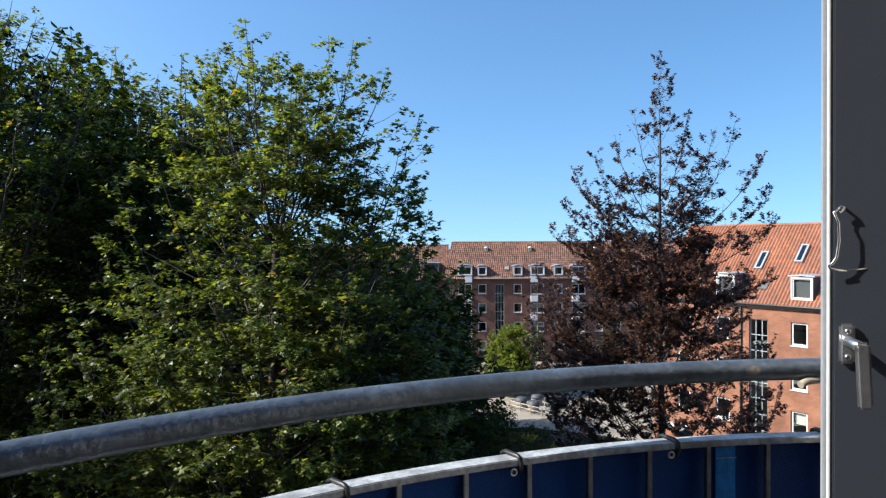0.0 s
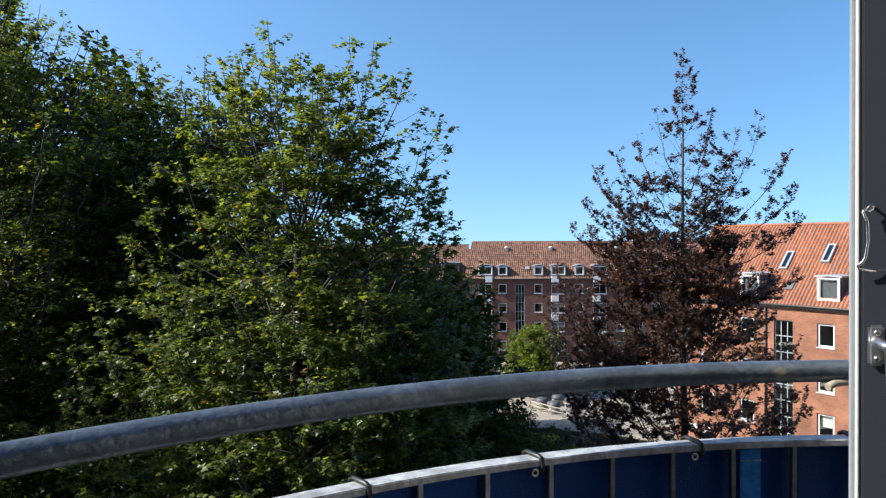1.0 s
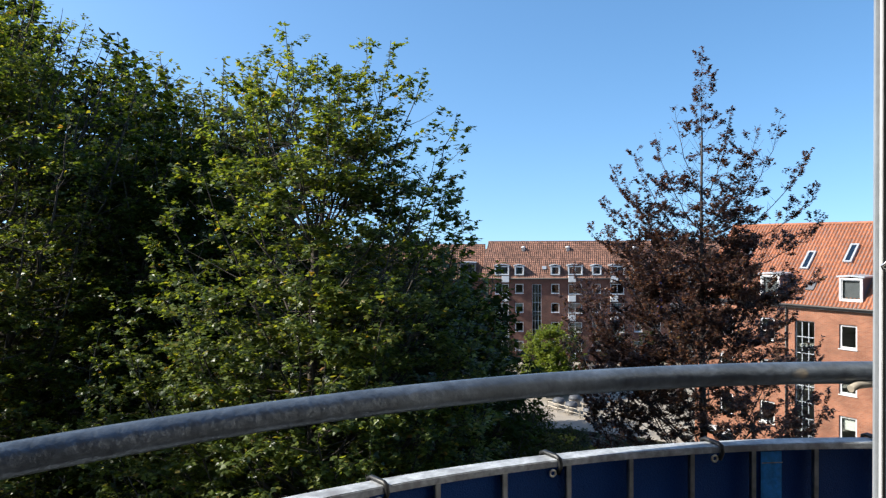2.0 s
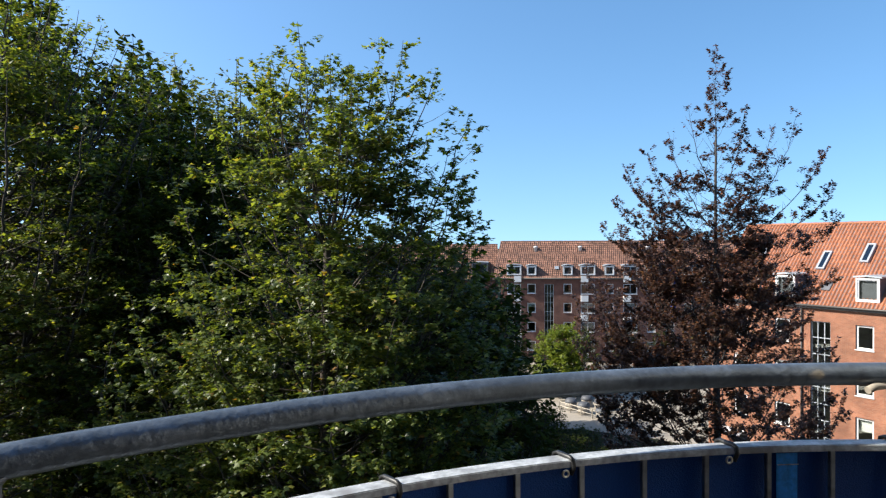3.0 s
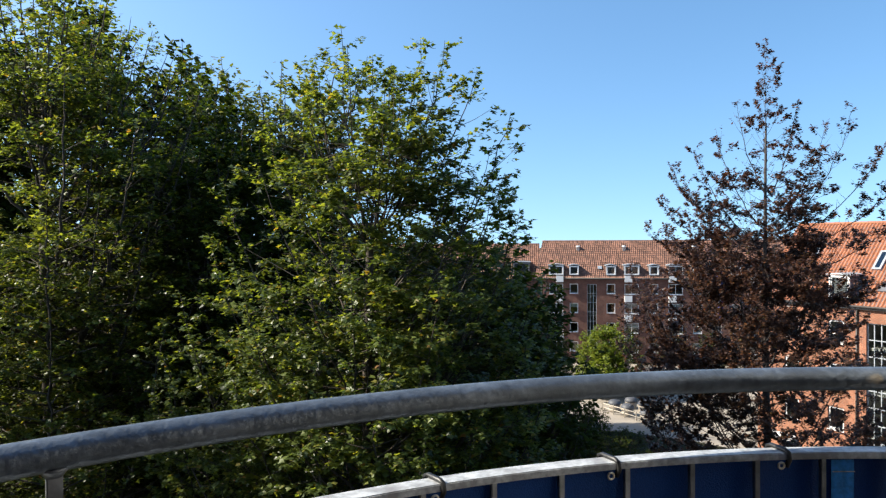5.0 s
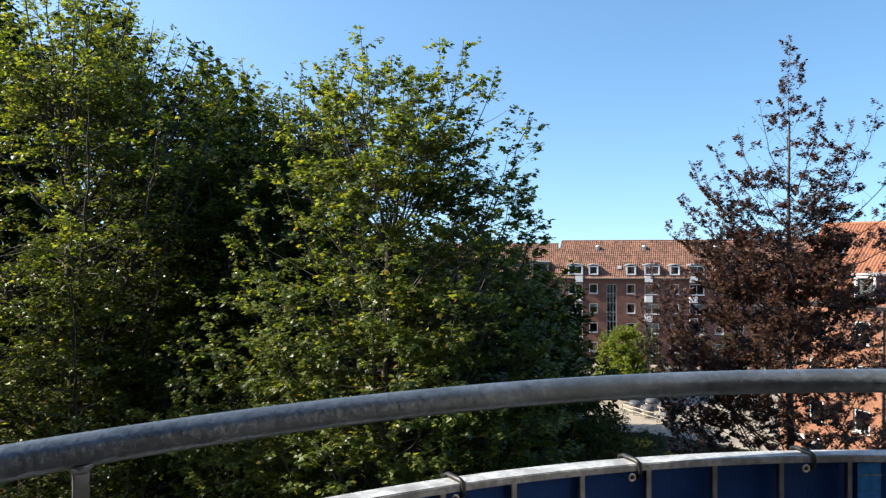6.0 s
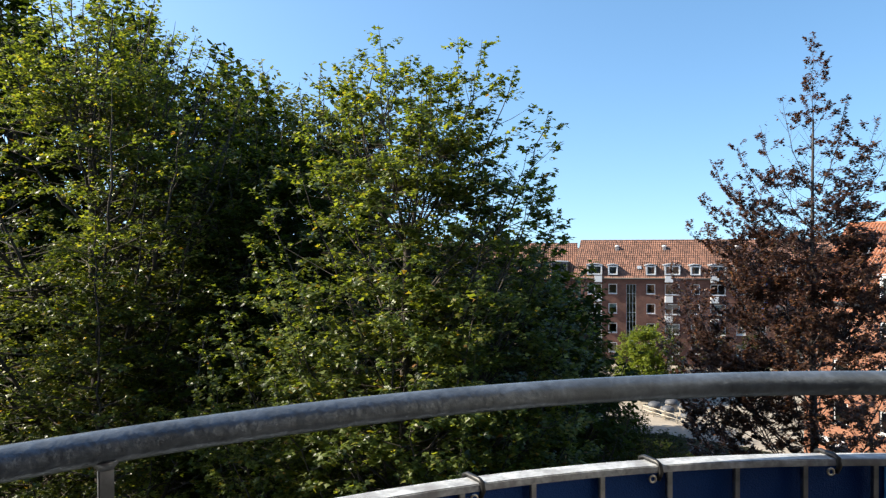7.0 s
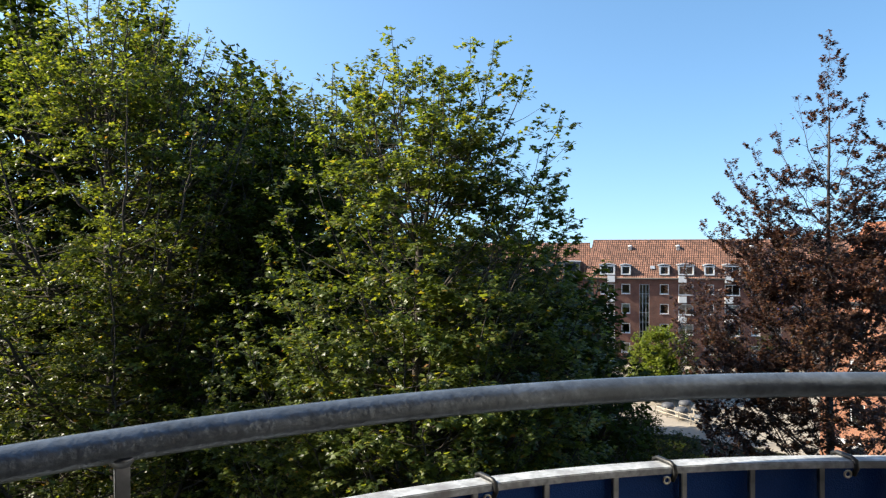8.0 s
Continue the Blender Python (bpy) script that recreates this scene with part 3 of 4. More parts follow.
holes += [(x - 0.675, x + 0.675, EYE - 15.6, EYE - 6.2) for x in cols_stair]
WALL_H = EYE - 5.0
far_house, z0, run, full = house("apartment_house", "five-storey red-brown brick apartment house with tiled roof", pose(1.35, FY, 0), 46.0, 10.0, WALL_H, 5.05, BRICK_DARK, TILE_RED, holes, 0.3, 0.42, 4, skew=-1.2, overhang=0.3)
rnd = random.Random(4)
for x in cols_small:
    for z in rows:
        SMALL.put(far_house, x, 0.08, z - 0.7, rnd.choice((0, 0, 0.4, 0, 0.9)))
for x in cols_stair:
    STAIR.put(far_house, x, 0.1, EYE - 15.6)
BALC_FRONT = mesh_of("balcony_front", box((-0.52, -0.5, 0.0), (0.52, -0.46, 0.88), 0.01), WHITE)
BALC_SIDE = mesh_of("balcony_side", box((-0.02, -0.46, 0.0), (0.02, 0.0, 0.88)), WHITE)
BALC_FLOOR = mesh_of("balcony", box((-0.52, -0.5, -0.1), (0.52, 0.0, -0.002)), CONCRETE)


def balcony(parent, x, z):
    b = new("balcony", BALC_FLOOR)
    b.parent = parent
    b.matrix_basis = pose(x, 0, z)
    tagged(b, "small balcony with white front")
    for me, xx in ((BALC_FRONT, 0), (BALC_SIDE, -0.5), (BALC_SIDE, 0.5)):
        o = new(me.name.split(".")[0], me)
        o.parent = b
        o.matrix_basis = pose(xx, 0, 0)


for i, x in enumerate(cols_wide):
    side = 0.5 if i == 0 else -0.5
    for z in rows:
        WIDE.put(far_house, x, 0.08, z - 0.8, rnd.choice((0, 0, 0.5)))
        balcony(far_house, x + side, z - 1.85)
    balcony(far_house, x + side, EYE - 5.85)
    dormer(far_house, x, -0.1, EYE - 4.85, 2.1, 1.35, 1.5, DWIDE, ZINC, LEAD, True)
for x in cols_small:
    dormer(far_house, x, -0.1, EYE - 4.85, 1.35, 1.3, 1.5, DSMALL, ZINC, LEAD, True)
for x in (5.3, 12.0, 22.0, 30.0):
    part("roof_vent", lathe([(0.28, -0.4), (0.28, 0.25), (0.34, 0.26), (0.3, 0.4), (0.1, 0.48)], 12), WHITE, far_house, "white round roof vent", pose(x, 3.7, EYE - 1.1))
for x in (8.2, 19.9, 27.5):
    part("roof_light", box((-0.3, -0.3, 0), (0.3, 0.3, 0.1), 0.02), ZINC, far_house, "small roof light", pose(x, 0.95, EYE - 3.85, 45))
# lower neighbour on the same street line
nb_holes = [(x - 0.6, x + 0.6, z - 1.1, z + 0.3) for x in (3.5, 8.5, 13.5, 18.5, 23.5) for z in rows]
neighbour, *_ = house("neighbour_house", "brick neighbour house with a lower tiled roof", pose(-26.7, FY + 1.2, 0, 0, 0, 0), 27.6, 10.0, WALL_H - 0.3, 4.9, BRICK_DARK, TILE_RED, nb_holes, 0.3, 0.42, 4, overhang=0.3)
for x in (3.5, 8.5, 13.5, 18.5, 23.5):
    for z in rows:
        SMALL.put(neighbour, x, 0.08, z - 1.1)
for x in (3.5, 13.5, 24.9):
    dormer(neighbour, x, -0.3, EYE - 5.3, 2.4, 2.2, 2.2, DDARK, ZINC, LEAD, trim=LEAD)

# rubbish chute at the far front
chute = thing("rubbish_chute", "blue plastic builders' rubbish chute hanging on the front", "chute", m=pose(25.6 + 0.3, FY - 0.7, 0))
seg = mesh_of("chute_segment", lathe([(0.36, 1.0), (0.40, 1.0), (0.28, -0.05), (0.25, -0.05)], 14), CHUTE)
for i in range(8):
    o = new("segment", seg)
    o.parent = chute
    o.matrix_basis = pose(0, 0, EYE - 4.9 - i * 0.9)

# near house at the side, lit by the sun
NU = Vector((0.606, -0.795, 0)).normalized()
S0 = -7.0                                # its left end, along the front from the downpipe
corner = Vector((20.4, 45.3, 0)) + NU * S0
turn = math.degrees(math.atan2(NU.y, NU.x))
NWALL = EYE - 3.9
NW = WindowKind(1.05, 1.5, 0.12)
NSTAIR = WindowKind(1.27, 9.6, 0.07, 3, 9, ZINC, False, 0.05)
ncols = [v - S0 for v in (-4.4, -1.35, 3.83, 6.9, 12.0)]
nrows = [EYE - 5.95 - 2.85 * i for i in range(4)]
nh = [(x - 0.525, x + 0.525, z - 0.75, z + 0.75) for x in ncols for z in nrows]
sx = 1.17 - S0
nh.append((sx - 0.635, sx + 0.635, EYE - 14.8, EYE - 5.2))
side_house, z0, run, full = house("brick_house", "orange brick house with a clay pantile roof in the sun", pose(corner.x, corner.y, 0, 0, 0, turn), 23.5, 10.0, NWALL, 5.1, BRICK_RED, TILE_ORANGE, nh, 0.235, 0.36, 6, overhang=0.25)
for x in ncols:
    for i, z in enumerate(nrows):
        NW.put(side_house, x, 0.1, z - 0.75, 0.55 if (i == 2 and abs(x - 3.83 + S0) < 0.1) else 0)
NSTAIR.put(side_house, sx, 0.12, EYE - 14.8)
ND = WindowKind(1.2, 1.32, 0.09)
for x in (3.95 - S0, -1.2 - S0, 9.0 - S0):
    dormer(side_house, x, 0.15, EYE - 3.75, 1.35, 1.45, 1.5, ND, ZINC, LEAD)
pitch = math.degrees(math.atan2(full, run))
for x, up_ in ((0.2 - S0, 3.05), (2.72 - S0, 3.75), (-4.4 - S0, 3.4)):
    c_, s_ = math.cos(radians(pitch)), math.sin(radians(pitch))
    sk = part("skylight", frame_mesh(0.54, 1.65, 0.12, 0.26), ZINC_PALE, side_house, "grey framed roof window", pose(x, -0.25 + up_ * c_ - 0.2 * s_, z0 + up_ * s_ + 0.2 * c_, pitch - 90))
    pn = new("pane", mesh_of("pane", box((-0.17, 0.03, 0.07), (0.17, 0.045, 1.53)), SKY_GLASS))
    pn.parent = sk
part("downpipe", tube([(-S0, -0.1, NWALL - 0.3), (-S0, -0.1, 0.1)], 0.055, 8), GUTTER, side_house)
part("roof_hatch", box((-0.28, -0.35, 0), (0.28, 0.35, 0.09), 0.02), LEAD, side_house, "small cast roof light", pose(1.18 - S0, 0.83, z0 + 1.17, pitch))
for z in nrows:
    part("air_vent", box((-0.11, -0.03, -0.11), (0.11, 0.0, 0.11), 0.01), ZINC, side_house, "grey wall vent", pose(5.35 - S0, 0, z + 0.45))
canopy = bmesh.new()
box((-0.9, -0.9, 0.0), (0.9, 0.0, 0.09), 0.02, canopy)
part("canopy", canopy, WHITE, side_house, "white entrance canopy", pose(-4.9 - S0, -0.01, 3.95, 14))

# ---- waste bins in the yard ----
def waste_bin():
    b = thing("waste_bin", "round sunken waste container with a grey domed lid", "waste bin", "waste bins in the yard")
    part("body", lathe([(0.57, 0.0), (0.59, 0.08), (0.59, 0.68), (0.57, 0.72)], 24), BIN_BODY, b)
    part("lid", lathe([(0.63, 0.72), (0.65, 0.82), (0.58, 1.02), (0.4, 1.16), (0.1, 1.23)], 24), BIN_LID, b, "grey domed lid")
    part("hatch", box((-0.18, -0.56, 1.03), (0.18, -0.28, 1.17), 0.03), BIN_LID, b)
    return b


first = waste_bin()
spots = [(10.75, 66.0), (9.3, 68.2), (8.2, 69.8), (11.2, 69.8), (10.05, 71.2)]
for i, (bx, by) in enumerate(spots):
    if i:
        copy_thing(first, pose(bx, by, 0.02, 0, 0, 40 * i))
first.matrix_basis = pose(*spots[0], 0.02)
fence = thing("low_fence", "low pale timber rail fence beside the bins", "fence")
for i in range(5):
    fx, fy = 7.0 + 0.95 * i, 69.6 - 1.15 * i
    part("fence_post", box((-0.06, -0.06, 0), (0.06, 0.06, 0.95), 0.01), TIMBER, fence, "", pose(fx, fy, 0.02))
for z in (0.45, 0.85):
    part("fence_rail", tube([(7.0, 69.6, z), (10.8, 65.0, z)], 0.04, 8), TIMBER, fence)


# ---- trees ----
class Wood:
    """Grows a tree of tapering shoots: a trunk, leaders to given tips, side branches and leafy twigs."""

    def __init__(self, seed, habit):
        self.rng = np.random.default_rng(seed)
        self.h = habit
        self.runs = []          # lists of (point, radius)
        self.at, self.way = [], []      # leaf places and the twig's direction there

    def shoot(self, p, d, length, r0, r1, rise, wob=0.06):
        m = max(2, min(8, int(length / 0.3)))
        pts, way = [p], []
        for k in range(m):
            d = d + np.array([0, 0, rise / m]) + self.rng.normal(size=3) * wob
            d /= np.linalg.norm(d)
            p = p + d * length / m
            pts.append(p)
            way.append(d)
        pts = np.array(pts)
        way.append(way[-1])
        self.runs.append((pts, np.linspace(r0, r1, m + 1)))
        return pts, np.array(way)

    def leaves(self, pts, way, start=0.15):
        length = np.linalg.norm(np.diff(pts, axis=0), axis=1).sum()
        n = max(3, int(length * self.h["leaves"] * self.rng.uniform(0.7, 1.3)))
        f = (start + (1 - start) * self.rng.random(n) ** 0.8) * (len(pts) - 1)
        i = np.minimum(f.astype(int), len(pts) - 2)
        w = (f - i)[:, None]
        self.at.append(pts[i] * (1 - w) + pts[i + 1] * w)
        self.way.append(way[i])

    def branch(self, p, d, length, level, r0):
        h = self.h
        pts, way = self.shoot(p, d, length, r0, max(0.003, r0 * 0.3), h["rise"])
        if length < h["twig"] or level >= 4:
            self.leaves(pts, way)
            return
        self.leaves(pts, way, 0.7)
        gap = h["gap"] * (1 + 0.45 * length)
        n = max(2, int(length / gap))
        side = 1
        for k in range(n):
            f = 0.18 + 0.8 * (k + self.rng.uniform(0.1, 0.9)) / n
            q = f * (len(pts) - 1)
            i = min(int(q), len(pts) - 2)
            base = pts[i] + (pts[i + 1] - pts[i]) * (q - i)
            fw = way[i]
            flat_side = np.cross(fw, (0, 0, 1.0))
            flat_side /= np.linalg.norm(flat_side) + 1e-6
            up = np.cross(flat_side, fw)
            roll = self.rng.normal() * h["roll"]
            s = flat_side * math.cos(roll) + up * math.sin(roll)
            a = radians(h["angle"] + self.rng.normal() * 9)
            nd = fw * math.cos(a) + s * side * math.sin(a)
            nl = length * h["ratio"] * (1.05 - 0.65 * f) * self.rng.uniform(0.7, 1.25)
            if nl > 0.12:
                self.branch(base, nd, nl, level + 1, max(0.003, r0 * 0.5 * (1 - 0.6 * f)))
            side = -side

    def leader(self, start, tip, lateral, r0, taper=0.8, bare=0.12, bow=0.25):
        """A stem from start to tip that bows upward, with side branches that shorten towards the tip."""
        start, tip = np.array(start, float), np.array(tip, float)
        out = tip - start
        mid = start + out * np.array([0.5 + bow, 0.5 + bow, 0.5 - bow * 0.6])
        length = np.linalg.norm(out)
        m = max(6, int(length / 0.3))
        t = np.linspace(0, 1, m + 1)[:, None]
        pts = (1 - t) ** 2 * start + 2 * t * (1 - t) * mid + t ** 2 * tip
        pts[1:-1] += self.rng.normal(size=(m - 1, 3)) * 0.025
        rad = r0 * (1 - t[:, 0]) ** 0.8 + 0.004
        self.runs.append((pts, rad))
        way = np.gradient(pts, axis=0)
        way /= np.linalg.norm(way, axis=1)[:, None]
        self.leaves(pts[-6:], way[-6:], 0.0)
        h = self.h
        n = int(length * (1 - bare) / h["space"])
        az = self.rng.uniform(0, 6.28)
        for k in range(n):
            f = bare + (1 - bare) * (k + self.rng.uniform(0.2, 0.8)) / n
            q = f * m
            i = min(int(q), m - 1)
            base = pts[i] + (pts[i + 1] - pts[i]) * (q - i)
            az += 2.4 + self.rng.normal() * 0.3
            el = radians(h["lift"] + h["climb"] * f + self.rng.normal() * 8)
            d = np.array([math.cos(az) * math.cos(el), math.sin(az) * math.cos(el), math.sin(el)])
            g = (f - bare) / (1 - bare)
            L = (lateral * (1 - g) ** taper + 0.25) * self.rng.uniform(*h["vary"])
            self.branch(base, d, L, 1, min(rad[i] * 0.6, 0.006 + 0.016 * L))

    def trunk(self, foot, top, r0, r1):
        t = np.linspace(0, 1, 16)[:, None]
        foot, top = np.array(foot, float), np.array(top, float)
        pts = foot + (top - foot) * t + np.concatenate([np.sin(t * 5 + 1), np.cos(t * 4) - 1, 0 * t], 1) * 0.1 * t
        rad = r0 + (r1 - r0) * t[:, 0]
        rad[:2] *= (1.35, 1.1)
        self.runs.append((pts, rad))
        return pts

    def wood_mesh(self, bark, thin):
        verts, faces, c0 = [], [], 0
        for pts, rad in self.runs:
            if rad[0] < thin:
                continue
            sides = 8 if rad[0] > 0.06 else (5 if rad[0] > 0.012 else 3)
            ang = np.arange(sides) * 2 * math.pi / sides
            d = np.gradient(pts, axis=0)
            d /= np.linalg.norm(d, axis=1)[:, None] + 1e-9
            s = np.cross(d, (0.31, 0.87, 0.12))
            s /= np.linalg.norm(s, axis=1)[:, None] + 1e-9
            u = np.cross(d, s)
            ring = pts[:, None] + rad[:, None, None] * (s[:, None] * np.cos(ang)[None, :, None] + u[:, None] * np.sin(ang)[None, :, None])
            verts.append(ring.reshape(-1, 3))
            n = len(pts)
            a = (np.arange(n - 1)[:, None] * sides + np.arange(sides)[None]).reshape(-1)
            b = (np.arange(n - 1)[:, None] * sides + (np.arange(sides)[None] + 1) % sides).reshape(-1)
            faces.append(np.stack([a, b, b + sides, a + sides], 1) + c0)
            c0 += n * sides
        return quads("trunk", np.concatenate(verts), np.concatenate(faces), bark, True)


def quads(name, verts, faces, mat, smooth=False):
    me = bpy.data.meshes.new(name)
    me.vertices.add(len(verts))
    me.vertices.foreach_set("co", np.asarray(verts, np.float32).reshape(-1))
    me.loops.add(len(faces) * 4)
    me.loops.foreach_set("vertex_index", np.asarray(faces, np.int32).reshape(-1))
    me.polygons.add(len(faces))
    me.polygons.foreach_set("loop_start", (np.arange(len(faces)) * 4).astype(np.int32))
    if smooth:
        me.polygons.foreach_set("use_smooth", np.ones(len(faces), bool))
    me.update(calc_edges=True)
    me.materials.append(mat)
    return me


MAPLE_SHAPE = ([(0, 0, 0), (0.6, 0.3, 0.1), (0.24, 0.55, 0.04), (0, 1.0, -0.08), (-0.24, 0.55, 0.04), (-0.6, 0.3, 0.1)], [(0, 1, 2, 3), (0, 3, 4, 5)])
OVAL_SHAPE = ([(0, 0, 0), (0.28, 0.3, 0.06), (0.26, 0.65, 0.06), (0, 1.0, -0.05), (-0.26, 0.65, 0.06), (-0.28, 0.3, 0.06)], [(0, 1, 2, 3), (0, 3, 4, 5)])


def foliage(at, way, mat, shape, size, stalk, seed, droop, most, layers=None):
    """Leaves that stand off their twigs to the sides, roughly level, and droop a little. layers: how much of the crown stays open, below which height, within which reach, and below which height it opens up again."""
    rng = np.random.default_rng(seed)
    c, w = np.concatenate(at), np.concatenate(way)
    if layers:
        gap, top, reach, low = layers
        x, y, z = c.T
        swell = np.sin(2.1 * x + 1.2 * np.sin(1.7 * y + 0.9 * z)) + np.sin(2.4 * y + 1.1 * np.sin(1.9 * x)) + 1.3 * np.sin(6.5 * z + 1.5 * np.sin(0.9 * x + 1.1 * y))
        stay = (swell + rng.normal(size=len(c)) * 0.25 > gap + 0.6 * np.clip((z - EYE + 1.2) / 2.4, 0, 1) + 0.9 * (z < low)) | (z > top) | (np.hypot(x, y) > reach)
        c, w = c[stay], w[stay]
    if len(c) > most:
        keep = rng.permutation(len(c))[:most]
        c, w = c[keep], w[keep]
    n = len(c)
    yaw = np.arctan2(w[:, 1], w[:, 0]) + rng.choice((-1, 1), n) * rng.uniform(0.2, 1.5, n)
    tilt = -droop + rng.normal(size=n) * 0.33
    roll = rng.normal(size=n) * 0.38
    fwd = np.stack([np.cos(yaw) * np.cos(tilt), np.sin(yaw) * np.cos(tilt), np.sin(tilt)], 1)
    sid = np.stack([-np.sin(yaw), np.cos(yaw), np.zeros(n)], 1)
    nor = np.cross(sid, fwd)
    sid = sid * np.cos(roll)[:, None] + nor * np.sin(roll)[:, None]
    nor = np.cross(sid, fwd)
    s = size * rng.uniform(0.6, 1.25, n)
    c = c + fwd * (stalk * rng.uniform(0.2, 1.2, n))[:, None] + rng.normal(size=(n, 3)) * stalk * 0.35
    sv, sf = np.array(shape[0], float), np.array(shape[1])
    bend = rng.uniform(-0.3, 0.1, n)
    z = sv[None, :, 2] + bend[:, None] * (np.abs(sv[None, :, 0]) + 0.5 * sv[None, :, 1] ** 2)
    pts = c[:, None, :] + s[:, None, None] * (sid[:, None, :] * sv[None, :, 0:1] + fwd[:, None, :] * sv[None, :, 1:2] + nor[:, None, :] * z[:, :, None])
    faces = (sf[None] + (np.arange(n) * len(sv))[:, None, None]).reshape(-1, 4)
    return quads("crown", pts.reshape(-1, 3), faces, mat)


def ring_tips(seed, rings):
    """Leader tips in rings: (count, radius, height over the lens, turn)."""
    rng = random.Random(seed)
    return [((r * rng.uniform(0.75, 1.1)) * math.cos(6.283 * (k + rng.uniform(-0.25, 0.25)) / n + a), (r * rng.uniform(0.75, 1.1)) * math.sin(6.283 * (k + rng.uniform(-0.25, 0.25)) / n + a), z + rng.uniform(-0.5, 0.5)) for n, r, z, a in rings for k in range(n)]


MAPLE_HABIT = dict(climb=25, leaves=54, rise=0.12, twig=0.42, gap=0.15, roll=0.45, angle=52, ratio=0.55, space=0.22, lift=2, vary=(0.7, 1.2))
ASH_HABIT = dict(climb=25, leaves=24, rise=0.4, twig=0.45, gap=0.16, roll=0.7, angle=45, ratio=0.55, space=0.26, lift=10, vary=(0.7, 1.2))
BEECH_HABIT = dict(climb=50, leaves=95, rise=0.38, twig=0.4, gap=0.13, roll=0.4, angle=44, ratio=0.52, space=0.16, lift=6, vary=(0.3, 1.5))


def tree(name, label, at, top, tips, lateral, habit, leaf, shape, size, stalk, seed, bark, r0=0.2, most=40000, droop=0.35, reach=1.35, taper=0.8, spires=(), main=None, thin=0.0045, bare=0.22, stout=1.0, narrow=0.35, layers=None):
    """A tree at a place on the ground. top and tips: offsets from the foot, heights relative to the lens."""
    w = Wood(seed, habit)
    pts = w.trunk((0, 0, 0), (top[0], top[1], top[2] + EYE), r0, r0 * narrow)
    if main:
        w.leader((pts[-1][0], pts[-1][1], main[0] + EYE), (top[0], top[1], main[1] + EYE), main[2], r0 * narrow * 0.85, main[3], 0.0, 0.0)
    for tx, ty, tz in tips:
        away = math.hypot(tx - top[0], ty - top[1])
        z = min(tz - 0.6 - reach * away, top[2] - 0.1) + EYE
        k = max(0.0, min(1.0, z / (top[2] + EYE))) * (len(pts) - 1)
        i = min(int(k), len(pts) - 2)
        start = pts[i] + (pts[i + 1] - pts[i]) * (k - i)
        w.leader(start, (tx, ty, tz + EYE), lateral, stout * (0.018 + 0.009 * np.linalg.norm(np.array((tx, ty, tz + EYE)) - start)), taper, bare)
    for (sx_, sy_, sz_), (tx, ty, tz), lat in spires:
        w.leader((sx_, sy_, sz_ + EYE), (tx, ty, tz + EYE), lat * 1.2, 0.05 * stout, 0.7, 0.05)
    t = thing(name, label, "tree", m=pose(at[0], at[1], 0))
    for nm, m in (("trunk", w.wood_mesh(bark, thin)), ("crown", foliage(w.at, w.way, leaf, shape, size, stalk, seed + 1, droop, most, layers))):
        o = new(nm, m)
        o.parent = t
        if nm == "crown":
            tagged(o, "leaves of the crown", kind="stuff")
    return t


# big maple in front of the balcony
tree("maple_tree", "tall maple with sunlit yellow-green upper leaves", (-3.0, 11.8), (0.1, 0, 0.0),
     [(-0.5, 0, 4.0), (0.0, 0.4, 3.5), (0.95, 0.2, 3.75), (1.45, -0.2, 3.55), (2.0, 0, 3.05), (2.6, 0, 2.3), (2.75, 0.1, 0.6), (-1.4, 0.3, 3.2), (-2.1, 0.2, 2.5), (-2.8, 0, 1.2), (-3.1, 0, 0.2), (2.5, 0.1, -0.3), (2.8, 0.2, -1.0), (2.5, -0.5, -1.8), (2.3, 0.5, 0.0), (2.3, 0.3, 1.0)]
     + [(2.2, 0.2, 1.6), (1.9, -0.4, 1.9), (2.5, -0.2, 1.2), (1.6, 0.4, 1.4), (2.2, -0.6, 0.4), (0.4, 0.2, 3.3), (-1.0, 0, 3.4), (1.2, 0.3, 3.0), (2.6, 0.4, 0.2), (1.3, -0.5, 2.5)]
     + [(3.1, 0.2, -0.6), (3.3, 0.0, -1.3), (3.4, -0.2, -2.0), (3.2, 0.3, -2.7), (3.0, -0.5, -3.3), (2.9, -0.6, -1.6), (1.5, -0.7, -0.4), (0.6, 0.6, -0.6), (2.0, 0.7, -0.9), (1.1, -1.0, -1.2), (2.3, 0.8, -0.2)]
     + [(-3.7, 0, -0.9), (-4.0, -0.2, -1.8), (-4.4, 0.2, -2.7), (-3.6, -0.8, -2.4), (-3.4, -0.6, -3.6), (-4.2, 0.3, -3.8), (-3.0, -1.0, -1.4)]
     + ring_tips(3, ((5, 0.9, 3.1, 0.7), (5, 1.2, 2.3, 0.3), (7, 2.0, 1.0, 0.1), (8, 1.8, -0.2, 0.4), (9, 2.5, -0.6, 0.5), (9, 2.6, -1.4, 0.0), (10, 3.0, -2.2, 0.2), (10, 3.1, -3.8, 0.6), (9, 2.9, -5.4, 0.0), (7, 2.6, -7.0, 0.4))),
     1.2, MAPLE_HABIT, MAPLE_LEAF, MAPLE_SHAPE, 0.09, 0.06, 11, BARK, most=165000, thin=0.006, stout=0.38, layers=(-0.8, EYE + 2.5, 2.25, 0))
